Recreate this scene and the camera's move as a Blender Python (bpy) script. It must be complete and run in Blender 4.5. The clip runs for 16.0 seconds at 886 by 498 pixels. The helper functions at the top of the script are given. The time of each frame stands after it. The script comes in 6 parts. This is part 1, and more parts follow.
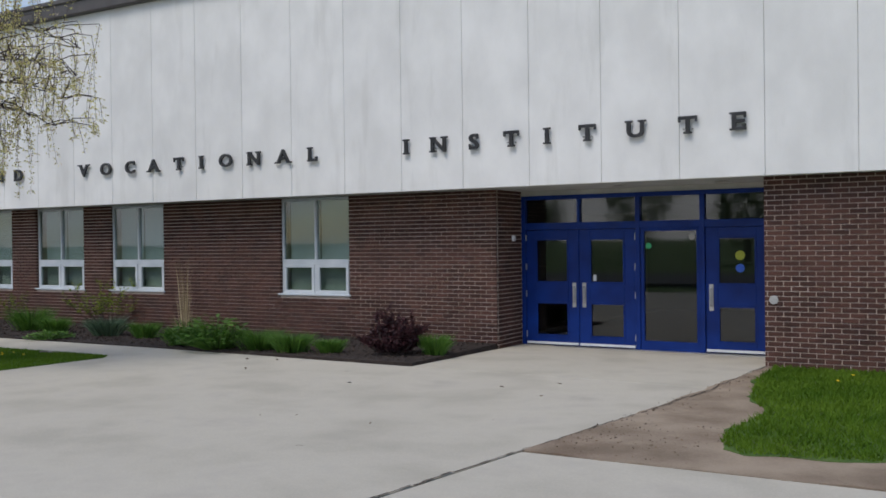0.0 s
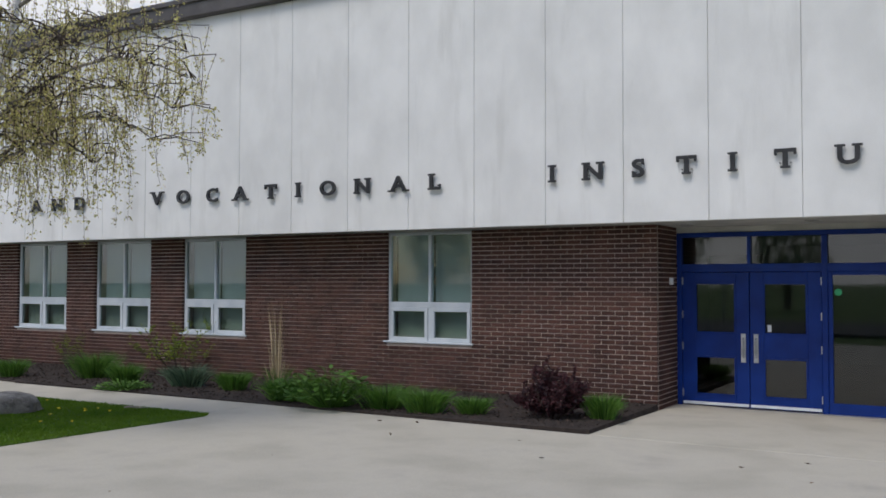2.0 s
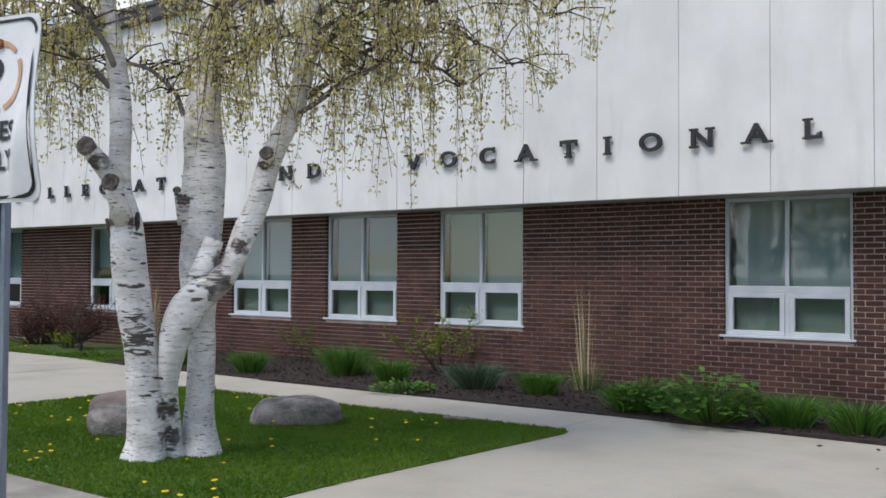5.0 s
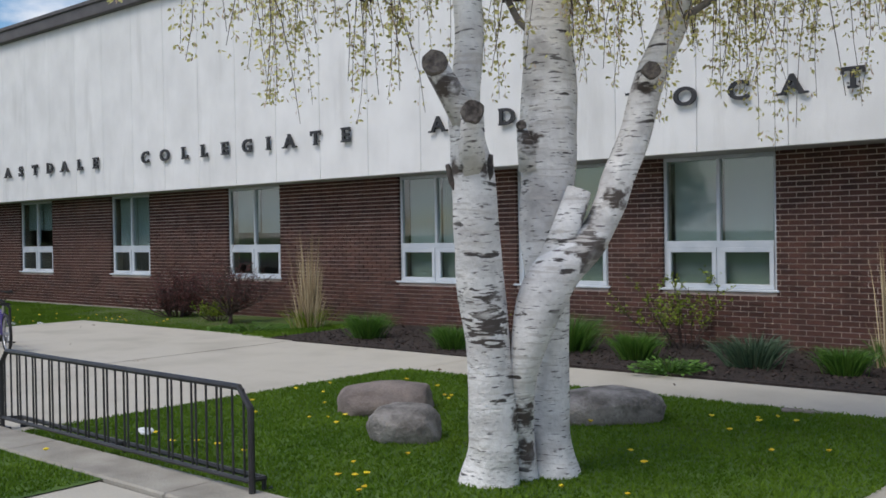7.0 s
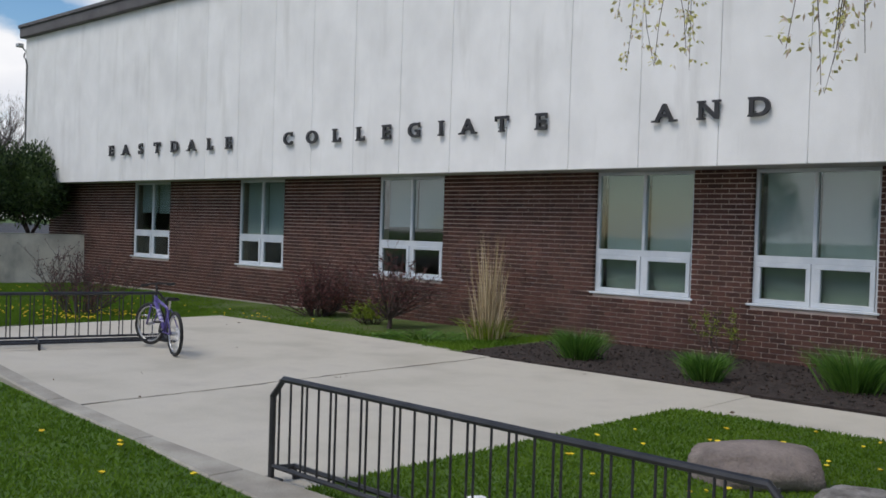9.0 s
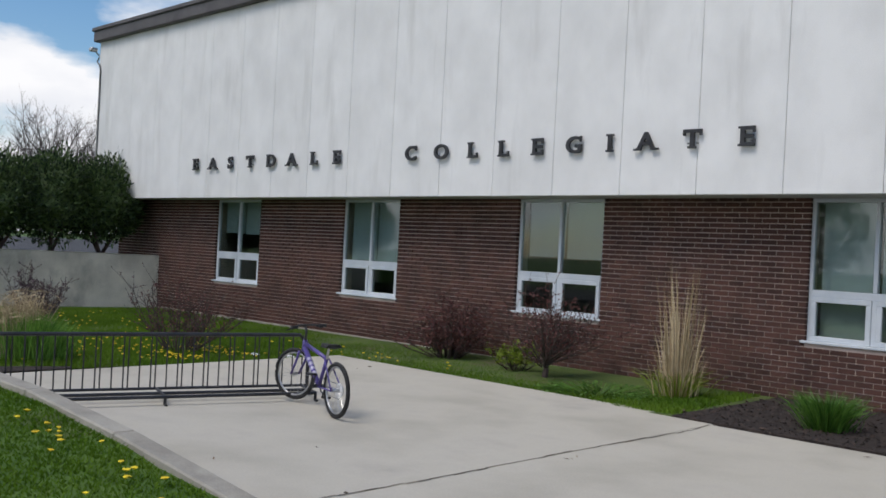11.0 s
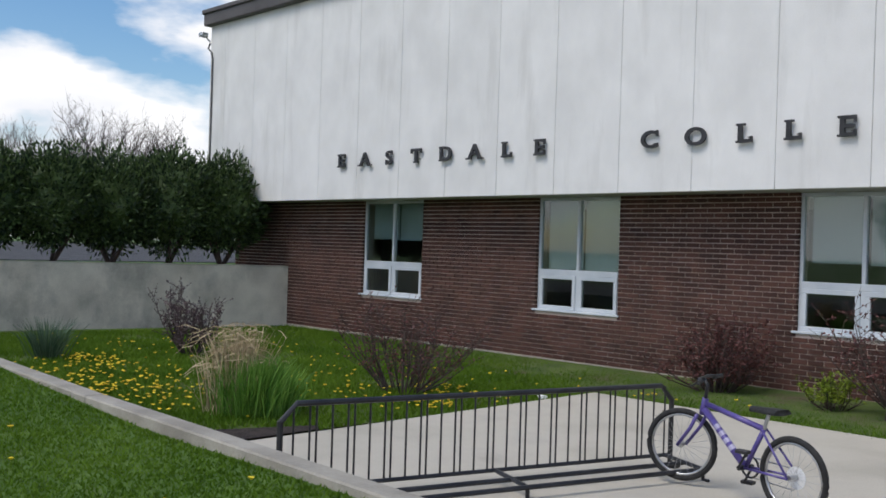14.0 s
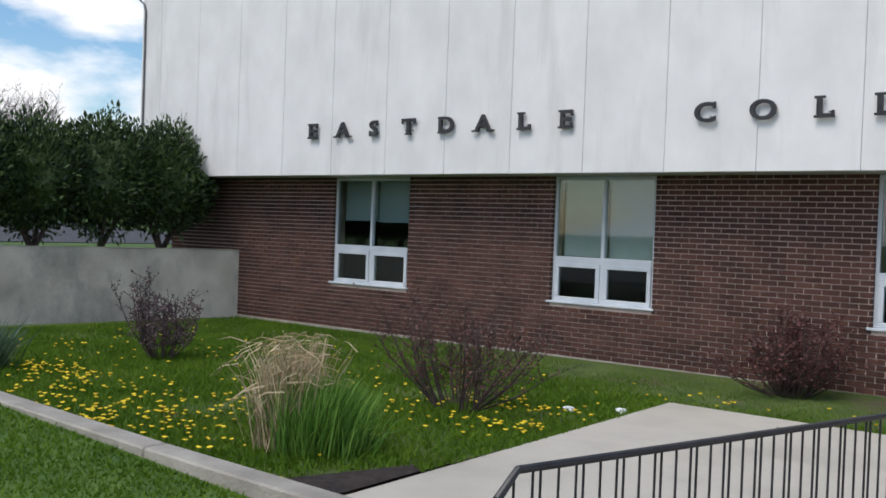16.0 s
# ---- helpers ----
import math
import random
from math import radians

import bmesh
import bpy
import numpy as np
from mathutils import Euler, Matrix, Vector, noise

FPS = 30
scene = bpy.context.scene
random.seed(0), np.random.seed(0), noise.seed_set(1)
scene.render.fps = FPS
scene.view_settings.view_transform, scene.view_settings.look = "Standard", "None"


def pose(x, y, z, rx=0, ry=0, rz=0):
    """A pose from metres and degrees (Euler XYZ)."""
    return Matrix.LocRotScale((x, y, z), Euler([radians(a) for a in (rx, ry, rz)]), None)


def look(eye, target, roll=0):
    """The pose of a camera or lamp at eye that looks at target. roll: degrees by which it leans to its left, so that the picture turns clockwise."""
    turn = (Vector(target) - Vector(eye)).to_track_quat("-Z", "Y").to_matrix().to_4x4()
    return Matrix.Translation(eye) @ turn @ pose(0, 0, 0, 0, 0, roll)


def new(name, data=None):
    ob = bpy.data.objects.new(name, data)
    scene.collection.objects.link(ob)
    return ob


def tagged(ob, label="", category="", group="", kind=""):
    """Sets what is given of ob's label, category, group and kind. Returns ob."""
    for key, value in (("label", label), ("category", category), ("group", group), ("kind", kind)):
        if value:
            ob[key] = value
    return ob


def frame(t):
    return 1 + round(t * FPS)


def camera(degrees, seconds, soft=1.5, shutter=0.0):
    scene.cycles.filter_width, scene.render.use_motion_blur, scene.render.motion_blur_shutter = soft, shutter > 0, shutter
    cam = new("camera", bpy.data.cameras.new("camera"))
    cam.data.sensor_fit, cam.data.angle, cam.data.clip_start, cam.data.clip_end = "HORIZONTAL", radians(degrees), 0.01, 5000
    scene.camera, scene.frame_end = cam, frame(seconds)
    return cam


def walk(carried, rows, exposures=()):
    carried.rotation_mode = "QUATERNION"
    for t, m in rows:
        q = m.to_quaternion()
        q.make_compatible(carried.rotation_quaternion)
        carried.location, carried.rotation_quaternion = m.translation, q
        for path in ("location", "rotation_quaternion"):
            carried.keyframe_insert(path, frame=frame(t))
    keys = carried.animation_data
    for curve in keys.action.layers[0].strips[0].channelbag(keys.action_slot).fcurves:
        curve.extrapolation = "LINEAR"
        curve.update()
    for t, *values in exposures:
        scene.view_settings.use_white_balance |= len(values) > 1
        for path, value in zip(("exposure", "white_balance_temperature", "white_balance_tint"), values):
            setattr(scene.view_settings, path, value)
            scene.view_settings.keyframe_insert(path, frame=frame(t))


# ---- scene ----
cam = camera(50.0, 16.0, soft=1.65)
PATH = [
    (0, (10.245, -14.065, 1.725), (9.231, -12.341, 1.710), -0.7),
    (0.5, (9.483, -13.752, 1.668), (8.465, -12.031, 1.646), -0.2),
    (1, (8.731, -13.668, 1.694), (7.705, -11.952, 1.671), -0.1),
    (1.5, (8.089, -13.459, 1.721), (7.033, -11.761, 1.701), -3.9),
    (2, (7.239, -13.255, 1.736), (6.227, -11.532, 1.808), 0.1),
    (2.5, (6.604, -13.029, 1.779), (5.571, -11.318, 1.834), -2.1),
    (3, (5.882, -12.823, 1.722), (4.752, -11.173, 1.767), 0.8),
    (3.2, (5.547, -12.734, 1.692), (4.428, -11.078, 1.768), 0.8),
    (5.5, (2.141, -12.234, 1.532), (0.875, -10.687, 1.565), -0.4),
    (6, (1.345, -12.175, 1.529), (0.004, -10.692, 1.516), -1.0),
    (6.5, (0.543, -12.195, 1.535), (-0.768, -10.684, 1.517), 1.5),
    (7, (-0.222, -12.161, 1.565), (-1.504, -10.626, 1.535), -0.9),
    (7.5, (-0.962, -12.125, 1.583), (-2.245, -10.592, 1.529), 0.3),
    (8, (-1.736, -12.171, 1.597), (-3.006, -10.628, 1.533), 0.8),
    (8.5, (-2.551, -12.109, 1.605), (-3.914, -10.646, 1.536), 1.8),
    (9, (-3.326, -12.16, 1.612), (-4.679, -10.687, 1.575), 1.8),
    (11.3, (-6.777, -11.741, 1.66), (-8.191, -10.326, 1.669), 3.3),
    (11.5, (-7.056, -11.716, 1.615), (-8.515, -10.348, 1.617), 2.4),
    (12, (-7.708, -11.847, 1.652), (-9.181, -10.494, 1.639), 2.9),
    (12.5, (-8.45, -11.905, 1.709), (-9.894, -10.522, 1.667), 3.1),
    (13, (-9.231, -11.909, 1.745), (-10.704, -10.557, 1.711), 2.2),
    (13.5, (-9.917, -12.125, 1.785), (-11.323, -10.703, 1.829), 2.3),
    (14, (-10.622, -11.948, 1.712), (-12.047, -10.545, 1.710), 1.8),
    (14.5, (-11.296, -12.101, 1.815), (-12.604, -10.588, 1.811), 2.9),
    (15, (-11.958, -12.179, 1.862), (-13.173, -10.593, 1.772), 0.3),
    (15.5, (-12.649, -12.116, 1.846), (-13.829, -10.501, 1.834), 2.0),
    (16, (-13.37, -11.883, 1.749), (-14.595, -10.303, 1.708), 2.1),
]
walk(cam, [(t, look(eye, target, roll)) for t, eye, target, roll in PATH], [(0.0, -0.04), (2.5, -0.1), (5.5, 0.22), (7.0, 0.08), (8.0, 0.0), (8.5, 0.09), (9.0, 0.0), (11.5, 0.03), (13.5, -0.03), (14.0, 0.13), (14.5, 0.18), (15.5, 0.24), (16.0, 0.28)])

# ---- light ----
world = bpy.data.worlds.new("sky")
scene.world = world
world.use_nodes = True
wn, wl = world.node_tree.nodes, world.node_tree.links
wn.clear()
SUN_EL, SUN_AZ = 57.0, 190.0
sky = wn.new("ShaderNodeTexSky")
sky.sky_type, sky.sun_disc = "NISHITA", False
sky.sun_elevation, sky.sun_rotation = radians(SUN_EL), radians(SUN_AZ)
geo = wn.new("ShaderNodeTexCoord")
squash = wn.new("ShaderNodeMapping")
squash.inputs["Scale"].default_value = (1.0, 1.0, 2.6)
squash.inputs["Location"].default_value = (0.35, 0.2, 0.1)
cloud = wn.new("ShaderNodeTexNoise")
cloud.inputs["Scale"].default_value, cloud.inputs["Detail"].default_value = 2.6, 9.0
cloud.inputs["Roughness"].default_value = 0.52
cover = wn.new("ShaderNodeValToRGB")
cover.color_ramp.elements[0].position, cover.color_ramp.elements[1].position = 0.44, 0.51
shade = wn.new("ShaderNodeTexNoise")
shade.inputs["Scale"].default_value, shade.inputs["Detail"].default_value = 5.0, 6.0
tone = wn.new("ShaderNodeValToRGB")
tone.color_ramp.elements[0].color, tone.color_ramp.elements[1].color = (6.7, 6.9, 7.5, 1), (8.4, 8.4, 8.6, 1)
tone.color_ramp.elements[0].position, tone.color_ramp.elements[1].position = 0.35, 0.6
blend = wn.new("ShaderNodeMix")
blend.data_type = "RGBA"
back = wn.new("ShaderNodeBackground")
back.inputs["Strength"].default_value = 0.115
wout = wn.new("ShaderNodeOutputWorld")
wl.new(geo.outputs["Generated"], squash.inputs["Vector"])
wl.new(squash.outputs["Vector"], cloud.inputs["Vector"])
wl.new(squash.outputs["Vector"], shade.inputs["Vector"])
height = wn.new("ShaderNodeSeparateXYZ")
thin = wn.new("ShaderNodeMath")
thin.operation = "MULTIPLY_ADD"
thin.inputs[1].default_value = -0.30
lift = wn.new("ShaderNodeMath")
lift.inputs[1].default_value = 0.06
wl.new(geo.outputs["Generated"], height.inputs["Vector"])
wl.new(height.outputs["Z"], thin.inputs[0])
wl.new(cloud.outputs["Fac"], lift.inputs[0])
wl.new(lift.outputs[0], thin.inputs[2])
wl.new(thin.outputs[0], cover.inputs["Fac"])
wl.new(shade.outputs["Fac"], tone.inputs["Fac"])
wl.new(cover.outputs["Color"], blend.inputs["Factor"])
deep = wn.new("ShaderNodeHueSaturation")
deep.inputs["Saturation"].default_value, deep.inputs["Value"].default_value = 1.3, 1.12
wl.new(sky.outputs["Color"], deep.inputs["Color"])
wl.new(deep.outputs["Color"], blend.inputs["A"])
wl.new(tone.outputs["Color"], blend.inputs["B"])
wl.new(blend.outputs["Result"], back.inputs["Color"])
wl.new(back.outputs["Background"], wout.inputs["Surface"])

lamp = bpy.data.lights.new("sun", "SUN")
lamp.energy, lamp.angle, lamp.color = 1.95, radians(28), (1.0, 0.945, 0.868)
sun = new("sun", lamp)
az, el = radians(SUN_AZ), radians(SUN_EL)
sun_from = Vector((math.sin(az) * math.cos(el), math.cos(az) * math.cos(el), math.sin(el)))
sun.matrix_world = look(sun_from * 60, (0, 0, 0))


# ---- materials ----
def surface(name, low, high, scale=8.0, rough=0.8, bump=0.0, fine=60.0, metal=0.0, stretch=(1, 1, 1), blotch=None, spread=0.0, per="", spec=0.5):
    """A node material: two scales of colour variation, fine relief, and a shift per piece where asked."""
    m = bpy.data.materials.new(name)
    m.use_nodes = True
    n, l = m.node_tree.nodes, m.node_tree.links
    b = n["Principled BSDF"]
    b.inputs["Roughness"].default_value, b.inputs["Metallic"].default_value = rough, metal
    b.inputs["Specular IOR Level"].default_value = spec
    g = n.new("ShaderNodeNewGeometry")
    mp = n.new("ShaderNodeMapping")
    mp.inputs["Scale"].default_value = stretch
    l.new(g.outputs["Position"], mp.inputs["Vector"])
    big = n.new("ShaderNodeTexNoise")
    big.inputs["Scale"].default_value, big.inputs["Detail"].default_value = scale, 6
    l.new(mp.outputs["Vector"], big.inputs["Vector"])
    small = n.new("ShaderNodeTexNoise")
    small.inputs["Scale"].default_value, small.inputs["Detail"].default_value = fine, 4
    l.new(g.outputs["Position"], small.inputs["Vector"])
    ramp = n.new("ShaderNodeValToRGB")
    ramp.color_ramp.elements[0].position, ramp.color_ramp.elements[1].position = 0.32, 0.68
    ramp.color_ramp.elements[0].color, ramp.color_ramp.elements[1].color = (*low, 1), (*high, 1)
    add = n.new("ShaderNodeMath")
    add.operation, add.use_clamp = "MULTIPLY_ADD", True
    add.inputs[1].default_value = 0.3
    l.new(small.outputs["Fac"], add.inputs[0])
    off = n.new("ShaderNodeMath")
    off.operation = "SUBTRACT"
    off.inputs[1].default_value = 0.15
    l.new(big.outputs["Fac"], off.inputs[0])
    l.new(off.outputs[0], add.inputs[2])
    last = add.outputs[0]
    if per:
        pick = n.new("ShaderNodeObjectInfo") if per == "object" else g
        ps = n.new("ShaderNodeMath")
        ps.operation, ps.use_clamp = "MULTIPLY_ADD", True
        ps.inputs[1].default_value = spread
        l.new(pick.outputs["Random" if per == "object" else "Random Per Island"], ps.inputs[0])
        sub = n.new("ShaderNodeMath")
        sub.operation = "SUBTRACT"
        sub.inputs[1].default_value = spread / 2
        l.new(last, sub.inputs[0])
        l.new(sub.outputs[0], ps.inputs[2])
        last = ps.outputs[0]
    l.new(last, ramp.inputs["Fac"])
    colour = ramp.outputs["Color"]
    if blotch:
        tint, bscale, bstretch, low_at, high_at = blotch
        mp2 = n.new("ShaderNodeMapping")
        mp2.inputs["Scale"].default_value = bstretch
        l.new(g.outputs["Position"], mp2.inputs["Vector"])
        bn = n.new("ShaderNodeTexNoise")
        bn.inputs["Scale"].default_value, bn.inputs["Detail"].default_value = bscale, 8
        bn.inputs["Roughness"].default_value = 0.6
        l.new(mp2.outputs["Vector"], bn.inputs["Vector"])
        br = n.new("ShaderNodeValToRGB")
        br.color_ramp.elements[0].position, br.color_ramp.elements[1].position = low_at, high_at
        l.new(bn.outputs["Fac"], br.inputs["Fac"])
        mx = n.new("ShaderNodeMix")
        mx.data_type = "RGBA"
        mx.inputs["B"].default_value = (*tint, 1)
        l.new(br.outputs["Color"], mx.inputs["Factor"])
        l.new(colour, mx.inputs["A"])
        colour = mx.outputs["Result"]
    l.new(colour, b.inputs["Base Color"])
    if bump:
        bp = n.new("ShaderNodeBump")
        bp.inputs["Strength"].default_value, bp.inputs["Distance"].default_value = bump, 0.02
        l.new(small.outputs["Fac"], bp.inputs["Height"])
        l.new(bp.outputs["Normal"], b.inputs["Normal"])
    return m


def glass(name, tint=(0.9, 0.94, 0.93)):
    m = bpy.data.materials.new(name)
    m.use_nodes = True
    n, l = m.node_tree.nodes, m.node_tree.links
    n.clear()
    clear = n.new("ShaderNodeBsdfTransparent")
    clear.inputs["Color"].default_value = (*tint, 1)
    gloss = n.new("ShaderNodeBsdfGlossy")
    gloss.inputs["Roughness"].default_value = 0.03
    lw = n.new("ShaderNodeLayerWeight")
    lw.inputs["Blend"].default_value = 0.5
    p5 = n.new("ShaderNodeMath")
    p5.operation = "POWER"
    p5.inputs[1].default_value = 4.0
    l.new(lw.outputs["Facing"], p5.inputs[0])
    fr = n.new("ShaderNodeMath")
    fr.operation, fr.use_clamp = "MULTIPLY_ADD", True
    fr.inputs[1].default_value, fr.inputs[2].default_value = 0.85, 0.085
    l.new(p5.outputs[0], fr.inputs[0])
    mx = n.new("ShaderNodeMixShader")
    o = n.new("ShaderNodeOutputMaterial")
    l.new(fr.outputs[0], mx.inputs["Fac"])
    l.new(clear.outputs["BSDF"], mx.inputs[1])
    l.new(gloss.outputs["BSDF"], mx.inputs[2])
    l.new(mx.outputs["Shader"], o.inputs["Surface"])
    return m


BRICK = surface("brick", (0.052, 0.026, 0.021), (0.104, 0.049, 0.038), 2.5, 0.88, 0.35, 140, per="object", spread=0.28, spec=0.25)
BRICK_ISLE = surface("brick_field", (0.052, 0.026, 0.021), (0.104, 0.049, 0.038), 2.5, 0.88, 0.35, 140, per="island", spread=0.28, spec=0.25)
MORTAR = surface("mortar", (0.43, 0.345, 0.295), (0.61, 0.505, 0.445), 3, 0.95, 0.3, 180)
PANEL = surface("painted_concrete", (0.68, 0.68, 0.67), (0.79, 0.79, 0.78), 1.6, 0.75, 0.12, 70, stretch=(1, 1, 0.7),
                blotch=((0.54, 0.535, 0.515), 1.0, (2.2, 2.2, 0.35), 0.56, 0.86), per="object", spread=0.10)
JOINT = surface("joint_filler", (0.34, 0.33, 0.31), (0.50, 0.49, 0.47), 5, 0.9)
SOFFIT = surface("soffit_plaster", (0.42, 0.42, 0.40), (0.55, 0.55, 0.52), 2, 0.85, 0.1, 90)
FASCIA = surface("roof_edge_metal", (0.075, 0.068, 0.068), (0.12, 0.11, 0.108), 2, 0.55, 0.0, 40, metal=0.3)
WHITE = surface("white_frame", (0.66, 0.69, 0.73), (0.78, 0.80, 0.83), 3, 0.45, 0.05, 80)
BLUE = surface("blue_paint", (0.002, 0.020, 0.15), (0.004, 0.036, 0.24), 2, 0.45, 0.04, 90, spec=0.25)
STEEL = surface("brushed_steel", (0.45, 0.45, 0.45), (0.62, 0.62, 0.62), 9, 0.35, 0.05, 200, metal=0.9)
GALV = surface("galvanised_steel", (0.16, 0.19, 0.24), (0.30, 0.34, 0.41), 14, 0.45, 0.1, 160, metal=0.65, stretch=(1, 1, 0.3))
BLACK = surface("black_paint", (0.010, 0.010, 0.012), (0.03, 0.03, 0.033), 6, 0.42, 0.08, 120)
LETTER = surface("dark_letter", (0.012, 0.012, 0.014), (0.035, 0.035, 0.038), 6, 0.5, 0.05, 90)
LETTER_EDGE = surface("letter_return", (0.10, 0.10, 0.10), (0.20, 0.20, 0.20), 6, 0.5, 0.05, 90)
CONCRETE = surface("paving_concrete", (0.405, 0.375, 0.312), (0.545, 0.51, 0.432), 0.9, 0.9, 0.2, 55,
                   blotch=((0.33, 0.30, 0.26), 0.9, (1, 1, 1), 0.52, 0.84))
CRACK = surface("crack_dirt", (0.05, 0.04, 0.03), (0.11, 0.09, 0.07), 6, 0.95)
KERB = surface("kerb_concrete", (0.26, 0.24, 0.20), (0.40, 0.375, 0.32), 2.5, 0.9, 0.4, 60, blotch=((0.22, 0.20, 0.17), 2.2, (1, 1, 1), 0.5, 0.8))
RETAIN = surface("cast_concrete", (0.46, 0.425, 0.355), (0.68, 0.635, 0.535), 1.6, 0.9, 0.35, 50, blotch=((0.21, 0.205, 0.18), 1.3, (1, 1, 0.7), 0.5, 0.78))
TURF = surface("turf_soil", (0.045, 0.095, 0.012), (0.085, 0.15, 0.022), 3, 0.95, 0.5, 40, blotch=((0.085, 0.075, 0.03), 1.3, (1, 1, 1), 0.58, 0.8))
BLADE = surface("grass_blade", (0.074, 0.155, 0.009), (0.138, 0.235, 0.020), 1.0, 0.7, per="island", spread=0.2, spec=0.2)
MULCH = surface("bark_mulch", (0.016, 0.011, 0.009), (0.05, 0.036, 0.030), 12, 0.95, 1.0, 60)
CHIP = surface("bark_chip", (0.014, 0.010, 0.008), (0.075, 0.052, 0.042), 9, 0.95, per="island", spread=0.8)
DIRT = surface("bare_dirt", (0.20, 0.15, 0.105), (0.34, 0.27, 0.20), 1.6, 0.95, 0.6, 45, blotch=((0.13, 0.085, 0.055), 0.9, (1, 1, 1), 0.5, 0.75))
ROCK_A = surface("pinkish_granite", (0.14, 0.115, 0.105), (0.27, 0.225, 0.20), 4, 0.9, 0.7, 45)
ROCK_B = surface("grey_granite", (0.12, 0.11, 0.10), (0.32, 0.30, 0.28), 7, 0.95, 1.0, 38)
YEW = surface("hedge_leaf", (0.014, 0.034, 0.011), (0.075, 0.125, 0.034), 1.2, 0.65, per="island", spread=0.9)
TWIG = surface("dark_twig", (0.035, 0.025, 0.022), (0.09, 0.065, 0.055), 6, 0.9)
BARE = surface("bare_branch", (0.085, 0.075, 0.072), (0.17, 0.15, 0.14), 2, 0.95)
PURPLE = surface("barberry_leaf", (0.022, 0.007, 0.012), (0.085, 0.024, 0.03), 5, 0.6, per="island", spread=0.9)
MAUVE = surface("mauve_bud", (0.07, 0.042, 0.048), (0.17, 0.115, 0.12), 5, 0.7, per="island", spread=0.9)
REDBUD = surface("red_bud_leaf", (0.085, 0.027, 0.028), (0.19, 0.072, 0.064), 5, 0.6, per="island", spread=0.9)
GREEN = surface("bed_leaf", (0.045, 0.125, 0.014), (0.13, 0.27, 0.040), 5, 0.5, per="island", spread=0.8)
BLUEGREEN = surface("blue_green_leaf", (0.05, 0.10, 0.055), (0.13, 0.20, 0.12), 5, 0.5, per="island", spread=0.8)
LIME = surface("lime_leaf", (0.13, 0.20, 0.012), (0.30, 0.38, 0.04), 5, 0.55, per="island", spread=0.9)
STRAW = surface("dry_straw", (0.32, 0.24, 0.13), (0.58, 0.47, 0.30), 5, 0.85, per="island", spread=0.9)
YELLOW = surface("dandelion_yellow", (0.62, 0.42, 0.006), (0.85, 0.64, 0.02), 9, 0.7, per="island", spread=0.5)
BIRCH_LEAF = surface("birch_leaf", (0.42, 0.385, 0.13), (0.78, 0.73, 0.29), 1.3, 0.6, per="island", spread=0.9)
CATKIN = surface("birch_catkin", (0.42, 0.31, 0.22), (0.70, 0.57, 0.44), 2, 0.8, per="island", spread=0.9)
SHADE = surface("roller_shade", (0.42, 0.47, 0.48), (0.50, 0.55, 0.56), 0.7, 0.9)
REED = surface("reed_blade", (0.085, 0.21, 0.025), (0.22, 0.40, 0.07), 5, 0.6, per="island", spread=0.8)
SOIL = surface("lawn_soil", (0.05, 0.085, 0.016), (0.10, 0.14, 0.03), 2.2, 0.95, 0.6, 45, blotch=((0.085, 0.060, 0.042), 1.1, (1, 1, 1), 0.54, 0.70))
# dark grey that puts the dimness of the unlit rooms into the colour
INSIDE = surface("inside_darkened", (0.12, 0.125, 0.12), (0.20, 0.20, 0.19), 1, 0.9)
RUBBER = surface("tyre_rubber", (0.012, 0.012, 0.012), (0.03, 0.03, 0.03), 20, 0.85, 0.3, 200)
VIOLET = surface("violet_frame_paint", (0.065, 0.048, 0.20), (0.12, 0.09, 0.31), 8, 0.28)
SIGNWHITE = surface("sign_white", (0.70, 0.71, 0.72), (0.82, 0.83, 0.84), 4, 0.4, 0.03, 50)
RUST = surface("rust", (0.16, 0.05, 0.016), (0.34, 0.13, 0.045), 30, 0.9, 0.4, 150)
ASPHALT = surface("asphalt", (0.04, 0.04, 0.042), (0.07, 0.07, 0.072), 2, 0.9, 0.4, 90)
PANE = glass("window_glass", (0.80, 0.86, 0.85))
# same glass, tinted darker to paint in the lawn's dark reflection low down
VENTPANE = glass("vent_glass_darkened", (0.66, 0.73, 0.69))
DOORPANE = glass("door_glass", (0.55, 0.58, 0.58))


